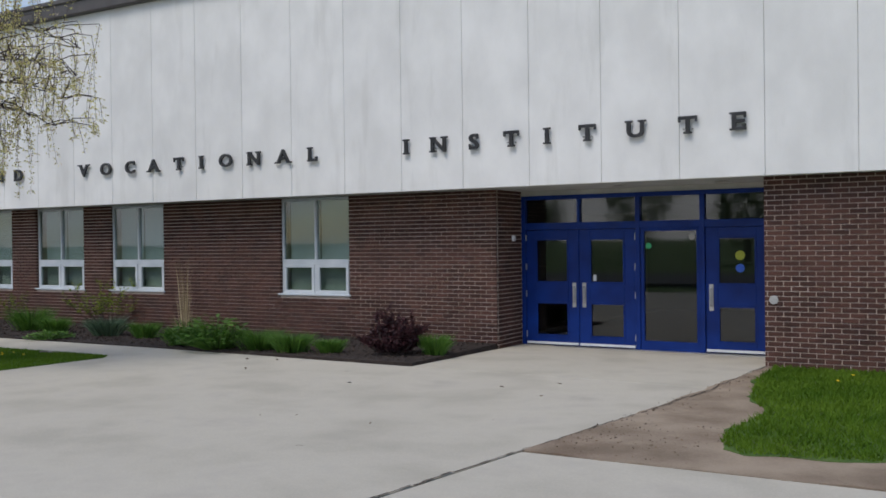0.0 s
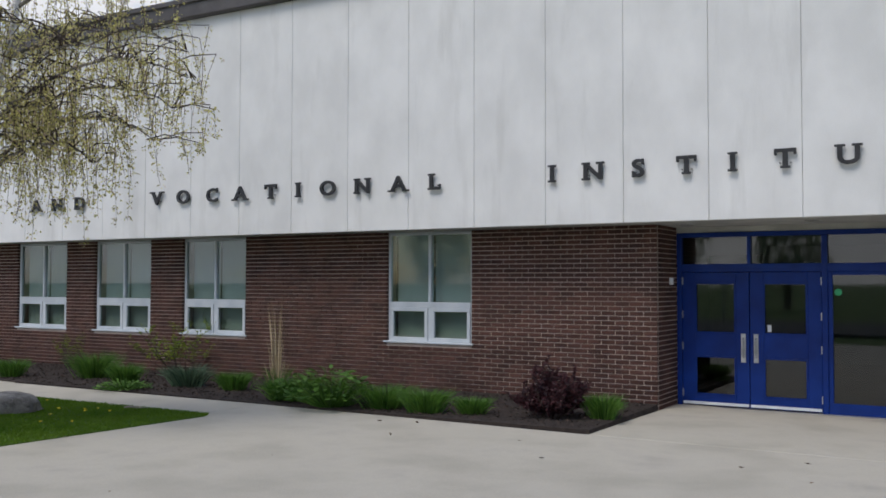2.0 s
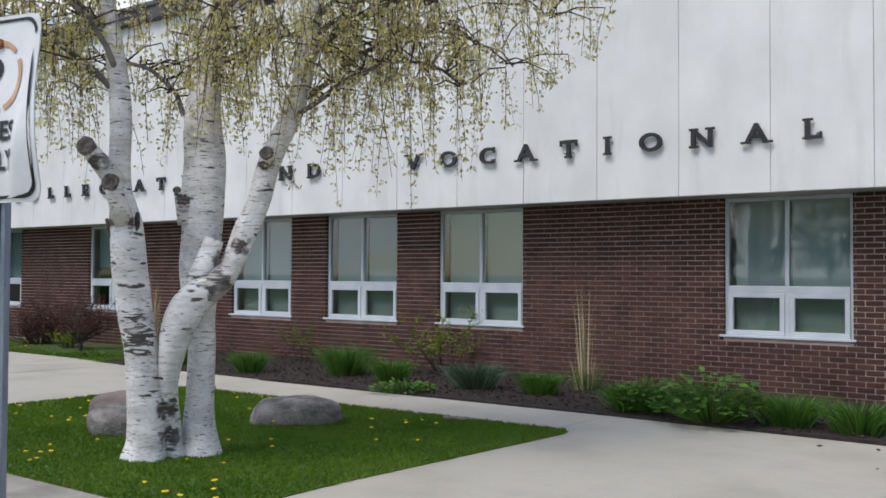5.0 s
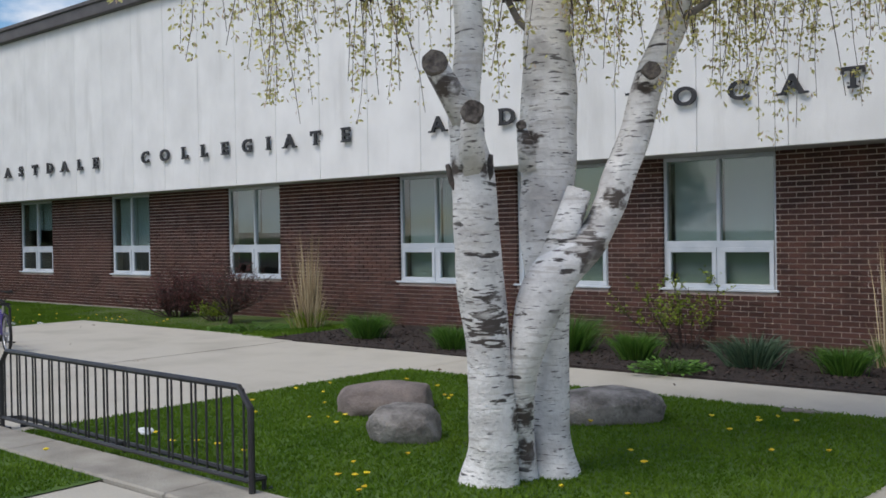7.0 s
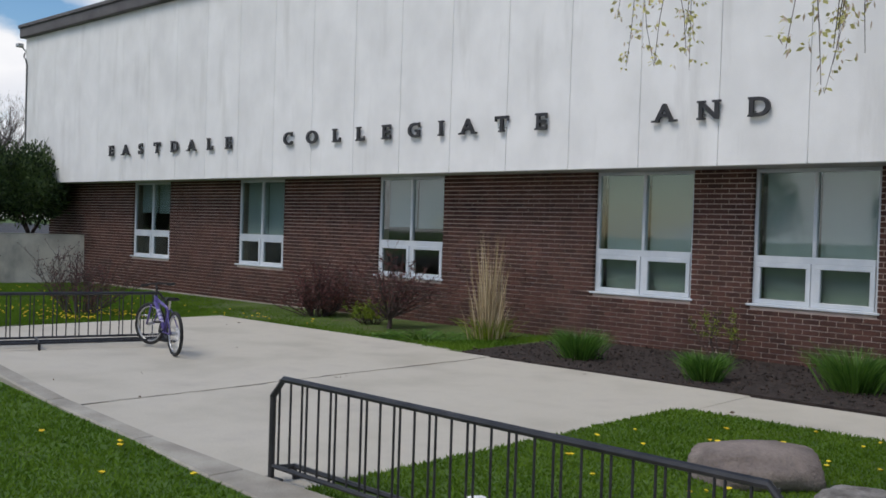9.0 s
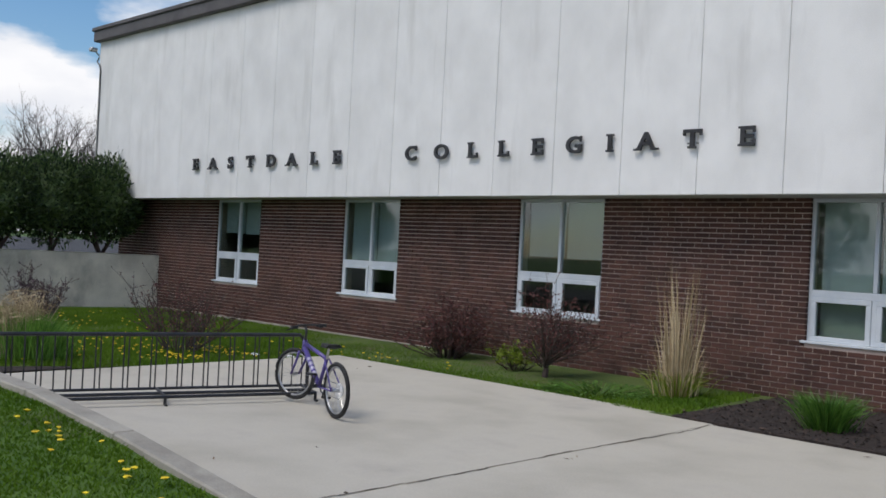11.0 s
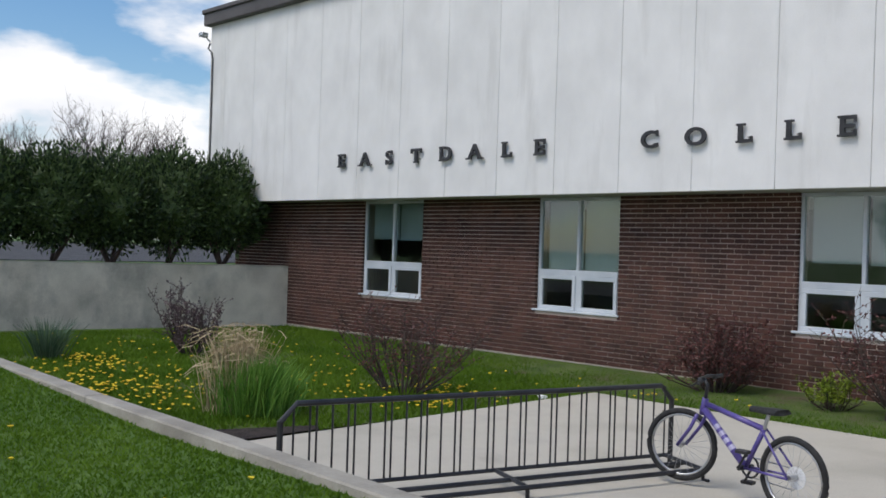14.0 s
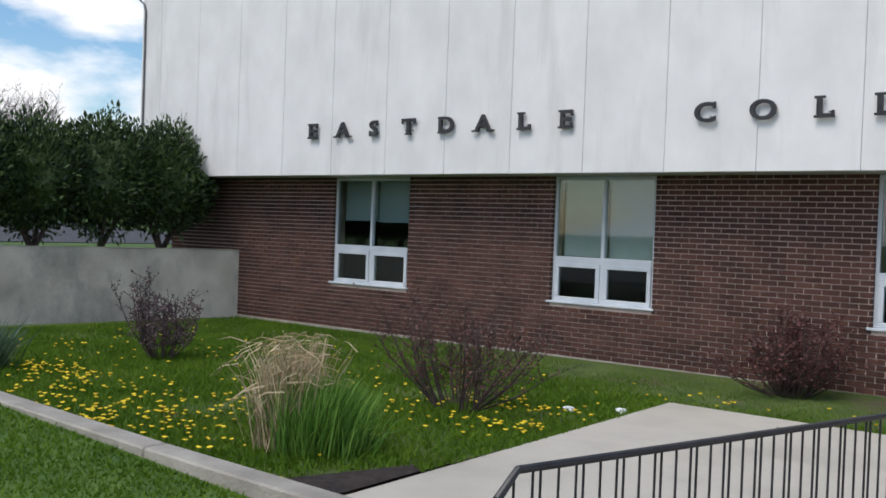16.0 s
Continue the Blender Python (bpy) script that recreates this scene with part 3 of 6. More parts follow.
cap.box(-30.05, 13.05, -0.78, -0.70, 6.86, 6.96, 0.015).box(-30.02, -29.7, -0.40, 16, 6.60, 6.93)
solid("roof_edge", cap, FASCIA, "dark grey metal roof edge above the panels", "roof edge")


# ---- windows ----
def window(index, a, b, blind):
    w = tagged(new("window_%d" % index), "white framed window with two large panes over two small vents", "window", "windows of the front wall", "structure")
    y0, y1 = WALL_Y + 0.055, WALL_Y + 0.125
    top, mid = SOFFIT_Z - 0.004, 1.38
    cx = (a + b) / 2
    fr = Shape().box(a, a + 0.05, y0, y1, SILL_Z + 0.04, top, 0.006).box(b - 0.05, b, y0, y1, SILL_Z + 0.04, top, 0.006)
    fr.box(a + 0.05, b - 0.05, y0, y1, top - 0.05, top, 0.006)
    part("window_frame", fr, FRAMEWHITE, w)
    part("mullion", Shape().box(cx - 0.025, cx + 0.025, y0 - 0.012, y1, mid + 0.045, top - 0.05, 0.005), FRAMEWHITE, w)
    part("transom_bar", Shape().box(a + 0.05, b - 0.05, y0 - 0.01, y1, mid - 0.045, mid + 0.045, 0.006), FRAMEWHITE, w)
    part("mullion", Shape().box(cx - 0.03, cx + 0.03, y0 - 0.006, y1, SILL_Z + 0.04, mid - 0.045, 0.005), FRAMEWHITE, w)
    part("window_sill", Shape().box(a - 0.05, b + 0.03, 0.0, y1, SILL_Z + 0.006, SILL_Z + 0.04, 0.006), FRAMEWHITE, w)
    for p, q in ((a + 0.05, cx - 0.03), (cx + 0.03, b - 0.05)):
        z0, z1, e = SILL_Z + 0.04, mid - 0.045, 0.065
        v = Shape().box(p, q, y0 - 0.022, y1 - 0.02, z0, z0 + e, 0.006).box(p, q, y0 - 0.022, y1 - 0.02, z1 - e, z1, 0.006)
        v.box(p, p + e, y0 - 0.022, y1 - 0.02, z0 + e, z1 - e, 0.006).box(q - e, q, y0 - 0.022, y1 - 0.02, z0 + e, z1 - e, 0.006)
        vent = part("vent", v, FRAMEWHITE, w)
        # the darker tint here stands in for reflected lawn
        pane = part("pane", Shape().box(p + e, q - e, y0 + 0.010, y0 + 0.014, z0 + e, z1 - e), VENTPANE, vent)
        pane.visible_shadow = False
    for p, q in ((a + 0.05, cx - 0.025), (cx + 0.025, b - 0.05)):
        pane = part("pane", Shape().box(p, q, y0 + 0.03, y0 + 0.034, mid + 0.045, top - 0.05), PANE, w)
        pane.visible_shadow = False
    low = blind
    cloth = Shape()
    for p, q, lo in ((a + 0.10, cx - 0.02, low), (cx + 0.02, b - 0.06, low - 0.015)):
        n = len(cloth.v)
        k = 12
        for i in range(k + 1):
            x = p + (q - p) * i / k
            off = 0.006 * math.sin(i * 1.3 + a)
            cloth.v += [(x, y1 + 0.09 + off, lo), (x, y1 + 0.09 + off * 0.3, top - 0.03), (x, y1 + 0.094 + off, lo), (x, y1 + 0.094 + off * 0.3, top - 0.03)]
        for i in range(k):
            c = n + 4 * i
            cloth.f += [(c, c + 4, c + 5, c + 1), (c + 2, c + 3, c + 7, c + 6), (c, c + 2, c + 6, c + 4)]
        cloth.box(p, q, y1 + 0.080, y1 + 0.104, lo - 0.02, lo)
    sh = thing("roller_shade", "pale roller shades drawn partly down behind the window", "window shade", "window shades")
    part("cloth", cloth, SHADE, sh)
    part("roller", Shape().tube([(a + 0.08, y1 + 0.11, top - 0.045), (b - 0.05, y1 + 0.11, top - 0.045)], 0.025, 8), SHADE, sh)


BLINDS = [1.87, 1.45, 1.69, 0.86, 0.86, 0.86, 0.86]
for i, ((a, b), bl) in enumerate(zip(OPEN, BLINDS)):
    window(i + 1, a, b, bl)

# ---- the entrance ----
DY = 0.97
FLOOR_Z = -0.105
entry = Shape().box(2.995, 3.07, DY, DY + 0.14, FLOOR_Z, 2.50, 0.006).box(7.18, 7.372, DY, DY + 0.14, FLOOR_Z, 2.50, 0.006)
entry.box(3.07, 7.18, DY, DY + 0.14, 2.43, 2.50, 0.006).box(3.07, 7.18, DY, DY + 0.14, 1.91, 2.03, 0.006)
COLS = [3.07, 4.06, 5.10, 6.16, 7.18]
for x in COLS[2:4]:
    entry.box(x - 0.04, x + 0.04, DY - 0.004, DY + 0.14, FLOOR_Z, 2.43, 0.006)
entry.box(COLS[1] - 0.025, COLS[1] + 0.025, DY + 0.002, DY + 0.138, 2.03, 2.43, 0.005)
door_frame = solid("door_frame", entry, BLUE, "deep blue painted steel entrance frame with transom lights", "door frame")
for a, b in zip(COLS, COLS[1:]):
    part("transom_pane", Shape().box(a + 0.01, b - 0.01, DY + 0.06, DY + 0.066, 2.02, 2.44), DOORPANE, door_frame).visible_shadow = False
side = Shape().box(5.14, 6.12, DY + 0.02, DY + 0.10, FLOOR_Z + 0.01, 0.07, 0.006).box(5.14, 5.20, DY + 0.02, DY + 0.10, 0.07, 1.91, 0.006)
side.box(6.06, 6.12, DY + 0.02, DY + 0.10, 0.07, 1.91, 0.006).box(5.20, 6.06, DY + 0.02, DY + 0.10, 1.86, 1.91, 0.006)
sidelight = part("sidelight", side, BLUE, door_frame)
part("pane", Shape().box(5.195, 6.065, DY + 0.055, DY + 0.061, 0.065, 1.865), DOORPANE, sidelight).visible_shadow = False
top_band = Shape().box(2.99, 7.37, DY + 0.02, DY + 0.12, 2.50, SOFFIT_Z - 0.001)
solid("wall_over_doors", top_band, SOFFIT, "pale plaster band over the entrance doors", "wall")


def entrance_door(index, a, b, hinge):
    d = tagged(new("door_%d" % index), "deep blue steel door with two dark glass panes, closed", "door", "entrance doors", "structure")
    y0, y1 = DY + 0.03, DY + 0.08
    z0, z1 = FLOOR_Z + 0.03, 1.905
    s = Shape().box(a, a + 0.19, y0, y1, z0, z1, 0.004).box(b - 0.19, b, y0, y1, z0, z1, 0.004)
    for p, q in ((z0, 0.085), (0.665, 1.0), (1.755, z1)):
        s.box(a + 0.19, b - 0.19, y0, y1, p, q, 0.004)
    leaf = part("leaf", s, BLUE, d)
    trim = Shape()
    for p, q in ((0.085, 0.665), (1.0, 1.755)):
        for x in (a + 0.19, b - 0.215):
            trim.box(x, x + 0.025, y0 - 0.008, y0, p, q)
        trim.box(a + 0.215, b - 0.215, y0 - 0.008, y0, p, p + 0.025).box(a + 0.215, b - 0.215, y0 - 0.008, y0, q - 0.025, q)
        part("pane", Shape().box(a + 0.185, b - 0.185, y0 + 0.02, y0 + 0.026, p - 0.005, q + 0.005), DOORPANE, leaf).visible_shadow = False
    part("bead", trim, BLUE, leaf)
    hx = b - 0.085 if hinge < 0 else a + 0.085
    plate = part("pull_plate", Shape().box(hx - 0.034, hx + 0.034, y0 - 0.006, y0, 0.585, 1.005, 0.002), STEEL, d, "brushed steel pull plate")
    part("handle", Shape().tube([(hx, y0 - 0.006, 0.66), (hx, y0 - 0.055, 0.68), (hx, y0 - 0.055, 0.92), (hx, y0 - 0.006, 0.94)], 0.012, 8), STEEL, plate)
    part("kick_sweep", Shape().box(a + 0.01, b - 0.01, y0 - 0.03, y0, FLOOR_Z + 0.045, FLOOR_Z + 0.085, 0.003), WHITE, d, "bright metal door sweep")
    for z in (0.05, 0.75, 1.22, 1.72):
        ex = a if hinge < 0 else b
        part("hinge", Shape().box(ex - 0.012, ex + 0.012, y0 - 0.018, y0 + 0.002, z, z + 0.11, 0.003), STEEL, d)


entrance_door(1, 3.075, 4.055, -1)
entrance_door(2, 4.065, 5.055, 1)
entrance_door(3, 6.205, 7.175, 1)
solid("threshold", Shape().box(3.07, 7.18, DY - 0.06, DY + 0.12, FLOOR_Z - 0.04, FLOOR_Z + 0.022, 0.004), STEEL, "worn aluminium threshold under the doors", "threshold")

# ---- raised letters ----
SERIFS = {"E": [(0.17, 0), (0.17, 1)], "A": [(0.06, 0), (0.94, 0)], "T": [(0.5, 0)], "D": [(0.16, 0), (0.16, 1)], "L": [(0.18, 0), (0.18, 1)], "I": [(0.5, 0), (0.5, 1)],
          "N": [(0.12, 0), (0.12, 1), (0.88, 1)], "V": [(0.07, 1), (0.93, 1)], "U": [(0.12, 1), (0.88, 1)]}
TIPS = {"E": [(0.97, 0), (0.97, 1)], "T": [(0.03, 1), (0.97, 1)], "L": [(0.97, 0)], "C": [(0.93, 1)], "G": [(0.93, 1)], "S": [(0.86, 1), (0.1, 0)]}


def glyph(text, size, bold=0.0, depth=0.0):
    """The built-in font as plain vertices and faces, standing upright in x and z, faced to -y."""
    cu = bpy.data.curves.new("glyph", "FONT")
    cu.body, cu.size, cu.offset, cu.extrude, cu.align_x = text, size, bold, depth, "CENTER"
    cu.resolution_u = 4
    ob = bpy.data.objects.new("glyph", cu)
    me = bpy.data.meshes.new_from_object(ob)
    s = Shape()
    s.v = [(v.co.x, -v.co.z, v.co.y) for v in me.vertices]
    s.f = [tuple(p.vertices) for p in me.polygons]
    bpy.data.objects.remove(ob)
    bpy.data.curves.remove(cu)
    bpy.data.meshes.remove(me)
    return s


LETTER_MESH = {}


def sign_letter(char, x):
    if char not in LETTER_MESH:
        s = glyph(char, 0.325, 0.0075, 0.018)
        zs = [v[2] for v in s.v]
        z0, z1 = min(zs), max(zs)
        k = 0.25 / (z1 - z0)
        s.v = [(vx * 1.28, vy, (vz - z0) * k) for vx, vy, vz in s.v]
        x0, x1 = min(v[0] for v in s.v), max(v[0] for v in s.v)
        w = x1 - x0
        for fx, top in SERIFS.get(char, []):
            cx = x0 + w * fx
            z = 0.222 if top else 0.0
            s.box(cx - 0.062, cx + 0.062, -0.0183, 0.0183, z, z + 0.028, 0.003)
        for fx, top in TIPS.get(char, []):
            cx = x0 + w * fx
            z = 0.168 if top else 0.0
            s.box(cx - 0.016, cx + 0.016, -0.0181, 0.0181, z, z + 0.082, 0.003)
        LETTER_MESH[char] = (s.mesh("sign_letter", LETTER), x0 + w * 0.25, x0 + w * 0.75)
    me, a, b = LETTER_MESH[char]
    ob = new("sign_letter", me)
    ob.location = (x, -0.648, 3.188 + 0.035 * min(max(x / 7.0, 0.0), 1.0))
    tagged(ob, "dark raised serif letter %s standing off the white panel" % char, "letter", "letters of the school name")
    for sx in (a, b):
        part("stud", Shape().box(sx - 0.008, sx + 0.008, 0.0, 0.049, 0.06, 0.076), LETTER_EDGE, ob)


NAME = [("EASTDALE", [-24.93, -24.24, -23.56, -22.84, -22.11, -21.43, -20.73, -20.05]),
        ("COLLEGIATE", [-18.07, -17.35, -16.65, -16.0, -15.33, -14.65, -14.03, -13.44, -12.74, -11.98]),
        ("AND", [-9.90, -9.25, -8.56]),
        ("VOCATIONAL", [-6.39, -5.71, -4.99, -4.32, -3.62, -3.02, -2.39, -1.69, -0.99, -0.33]),
        ("INSTITUTE", [1.66, 2.29, 2.95, 3.62, 4.23, 4.89, 5.64, 6.41, 7.11])]
for word, places in NAME:
    for char, x in zip(word, places):
        sign_letter(char, x)


# ---- bicycle racks ----
def bike_rack(p, q, front, label, rails=(0.23, 0.46)):
    p, q = Vector((*p, 0)), Vector((*q, 0))
    r = thing("bike_rack", label, "bike rack", "bike racks", at=p)
    length, d = (q - p).length, (q - p).normalized()
    n = Vector((*front, 0)).normalized()
    h = 0.66

    def at(u, o, z):
        return tuple(d * u + n * o + Vector((0, 0, z)))
    part("top_rail", Shape().tube([at(0, 0, h - 0.12), at(0.11, 0, h), at(length - 0.11, 0, h), at(length, 0, h - 0.12)], 0.021, 8), BLACK, r)
    for u in (0, length):
        post = part("end_post", Shape().tube([at(u, 0, 0.0), at(u, 0, h - 0.11)], 0.021, 8), BLACK, r)
        c = at(u, 0, 0)
        part("foot_plate", Shape().box(c[0] - 0.07, c[0] + 0.07, c[1] - 0.045, c[1] + 0.045, 0.0, 0.02, 0.004), BLACK, post)
    part("lower_rail", Shape().tube([at(0.02, 0, 0.10), at(length - 0.02, 0, 0.10)], 0.016, 6), BLACK, r)
    count = int(length / 0.09)
    for i in range(1, count):
        u = length * i / count + (0.022 if i % 3 == 0 else -0.022 if i % 3 == 1 else 0)
        part("bar", Shape().tube([at(u, 0, 0.105), at(u, 0, h - 0.005)], 0.0075, 6), BLACK, r)
    for o in rails:
        part("base_rail", Shape().tube([at(0.05, o, 0.085), at(length - 0.05, o, 0.085)], 0.018, 6), BLACK, r)
    for u in (0.06, length * 0.5, length - 0.06):
        part("cross_tie", Shape().tube([at(u, 0, 0.10), at(u, rails[-1], 0.085)], 0.017, 6), BLACK, r)
        part("foot", Shape().tube([at(u, rails[-1], 0.085), at(u, rails[-1], 0.008), at(u, rails[-1] + 0.06, 0.008)], 0.016, 6), BLACK, r)
    return r


bike_rack((-8.14, -8.46), (-4.76, -8.55), (0, 1), "black steel tube bike rack standing on the lawn edge", (0.14,))
bike_rack((-14.78, -5.20), (-15.76, -8.33), (0.948, -0.318), "black steel tube bike rack on the concrete, one bike in it")


# ---- bicycle ----
def ring(s, c, axis_u, r, tube, seg=36, sides=8):
    pts = [c + axis_u * math.cos(2 * math.pi * i / seg) * r + Vector((0, 0, 1)) * math.sin(2 * math.pi * i / seg) * r for i in range(seg)]
    s.tube(pts, tube, sides, closed=True)


def bicycle():
    rear, fore = Vector((-13.42, -5.90, 0)), Vector((-14.40, -5.66, 0))
    b = thing("bicycle", "violet bicycle with black tyres parked in the bike rack", "bicycle", at=rear)
    u = (fore - rear).normalized()
    side = Vector((u.y, -u.x, 0))
    up = Vector((0, 0, 1))
    R = 0.272
    base = (fore - rear).length
    steer = (u * 0.89 - side * 0.45).normalized()

    def P(a, z, s=0.0):
        return u * a + up * z + side * s
    for name, c, ax in (("rear_wheel", P(0, R + 0.004), u), ("front_wheel", P(base, R + 0.03), steer)):
        w = Shape()
        ring(w, c, ax, R - 0.022, 0.022)
        wheel = part(name, w, RUBBER, b, "black knobbly tyre", True)
        wheel.name = name
        rim = Shape()
        ring(rim, c, ax, R - 0.048, 0.011, 36, 6)
        part("rim", rim, STEEL, wheel, "bright metal rim", True)
        sp = Shape()
        nrm = Vector((ax.y, -ax.x, 0))
        for i in range(24):
            a = 2 * math.pi * i / 24
            e = c + (ax * math.cos(a) + up * math.sin(a)) * (R - 0.05)
            sp.tube([c + nrm * (0.022 if i % 2 else -0.022), e], 0.0014, 3)
        sp.tube([c - nrm * 0.045, c + nrm * 0.045], 0.02, 8)
        part("spoke_set", sp, STEEL, wheel)
    bb, seat, head, crown_ = P(0.40, 0.26), P(0.25, 0.55), P(0.77, 0.64), P(0.815, 0.56)
    fr = Shape().tube([bb, P(0.79, 0.60)], 0.026, 10).tube([seat, head], 0.020, 10).tube([bb, seat], 0.018, 10)
    fr.tube([P(0.785, 0.68), crown_], 0.024, 10)
    for s in (-0.05, 0.05):
        fr.tube([bb + side * s * 0.6, P(0, R, s * 1.2)], 0.009, 8).tube([seat + side * s * 0.5, P(0, R, s * 1.2)], 0.008, 8)
    part("frame", fr, VIOLET, b, "violet metallic frame", True)
    decal = Shape()
    for i in range(4):
        f = 0.28 + i * 0.12
        c = bb.lerp(P(0.79, 0.60), f)
        c2 = bb.lerp(P(0.79, 0.60), f + 0.07)
        decal.tube([c, c2], 0.0266, 10)
    part("decal", decal, DECAL, b, "pale lettering bars along the tube")
    fk = Shape()
    for s in (-0.05, 0.05):
        fk.tube([crown_ + side * s, P(0.88, 0.45) + side * s, P(base, R + 0.03) + side * s * 0.9], 0.013, 8)
    part("fork", fk, VIOLET, b, "", True)
    st = Shape().tube([P(0.785, 0.68), P(0.77, 0.78), P(0.81, 0.82)], 0.014, 8)
    bar_dir = Vector((steer.y, -steer.x, 0))
    hb = P(0.81, 0.82)
    st.tube([hb - bar_dir * 0.28 - steer * 0.05, hb - bar_dir * 0.10 + up * 0.01, hb + bar_dir * 0.10 + up * 0.01, hb + bar_dir * 0.28 - steer * 0.05], 0.011, 8)
    bars = part("handlebar", st, BLACK, b, "", True)
    for k in (-1, 1):
        gp = Shape()
        a = hb + bar_dir * 0.28 * k - steer * 0.05
        gp.tube([a, a - bar_dir * 0.11 * k + steer * 0.017], 0.017, 8)
        gp.tube([a - bar_dir * 0.12 * k + steer * 0.03, a + steer * 0.06 - up * 0.03], 0.006, 6)
        part("grip", gp, RUBBER, bars)
    part("seat_post", Shape().tube([seat, P(0.215, 0.655)], 0.013, 8), STEEL, b)
    sd = Shape()
    for i in range(9):
        t = i / 8
        a, wd = 0.10 + 0.27 * t, 0.075 * (1 - t) ** 0.7 + 0.018
        z = 0.68 + 0.012 * (1 - t)
        for s, dz in ((-1, -0.02), (-0.6, 0.012), (0.6, 0.012), (1, -0.02), (0, -0.03)):
            sd.v.append(tuple(P(a, z + dz, s * wd)))
    for i in range(8):
        for k in range(5):
            a, c = i * 5 + k, i * 5 + (k + 1) % 5
            sd.f.append((a, c, c + 5, a + 5))
    sd.f += [(0, 1, 2, 3, 4), (44, 43, 42, 41, 40)]
    part("saddle", sd, RUBBER, b, "black padded saddle", True)
    cr = Shape()
    ring(cr, bb + side * 0.045, u, 0.075, 0.008, 24, 6)
    cr.tube([bb - side * 0.07, bb + side * 0.07], 0.018, 8)
    for k, s in ((1, 0.075), (-1, -0.075)):
        tip = bb + side * s + (u * 0.5 - up * 0.86) * 0.155 * k
        cr.tube([bb + side * s, tip], 0.009, 6)
        q = tip + side * s * 0.6
        cr.box(q.x - 0.045, q.x + 0.045, q.y - 0.03, q.y + 0.03, q.z - 0.012, q.z + 0.012, 0.004)
    part("crankset", cr, BLACK, b)
    ch = Shape().tube([bb + side * 0.045 + up * 0.07, P(0, R + 0.05, 0.045)], 0.005, 4).tube([bb + side * 0.045 - up * 0.07, P(0.03, R - 0.09, 0.045), P(0, R - 0.04, 0.045)], 0.005, 4)
    ring(ch, P(0, R, 0.045), u, 0.045, 0.012, 20, 6)
    part("chain", ch, STEEL, b)
    part("spoke_guard", Shape().tube([P(0, R, 0.026), P(0, R, 0.030)], 0.075, 20), SIGNWHITE, b, "pale plastic spoke guard")


bicycle()


# ---- boulders ----
def boulder(at, size, turn, material, label, seed):
    bm = bmesh.new()
    bmesh.ops.create_icosphere(bm, subdivisions=4, radius=1.0)
    rot = Matrix.Rotation(turn, 3, "Z")
    rnd = random.Random(int(seed * 10))
    cuts = [(Vector((rnd.gauss(0, 1), rnd.gauss(0, 1), rnd.gauss(0.35, 0.6))).normalized(), rnd.uniform(0.70, 0.88)) for _ in range(11)]
    for v in bm.verts:
        n = v.co.normalized()
        k = 1 + 0.20 * noise.noise(n * 1.3 + Vector((seed, 0, 0))) + 0.07 * noise.noise(n * 4 + Vector((0, seed, 0))) + 0.02 * noise.noise(n * 11)
        c = n * k
        for u, w in cuts:
            c = c - u * max(0.0, c.dot(u) - w) * 0.9
        c = c * (1 + 0.018 * noise.noise(n * 7 + Vector((seed, 3, 0))) + 0.012 * noise.noise(n * 22))
        c = Vector((math.copysign(abs(c.x) ** 0.85, c.x), math.copysign(abs(c.y) ** 0.85, c.y), math.copysign(abs(c.z) ** 0.8, c.z)))
        v.co = rot @ Vector((c.x * size[0] / 2, c.y * size[1] / 2, c.z * size[2] / 2))
    s = Shape().take(bm)
    ob = part("boulder", s, material, None, "", True)
    ob.location = (at[0], at[1], size[2] * 0.30)
    tagged(ob, label, "boulder", "boulders on the lawn")


boulder((-6.03, -6.0), (1.0, 0.70, 0.33), 0.7, ROCK_A, "pinkish grey flat boulder half sunk in the lawn", 1.0)
boulder((-5.08, -6.82), (0.58, 0.50, 0.36), 0.4, ROCK_B, "speckled grey round boulder on the lawn", 5.3)
boulder((-4.28, -5.25), (1.02, 0.72, 0.36), 0.5, ROCK_B, "brownish grey wide boulder beside the birch", 9.1)


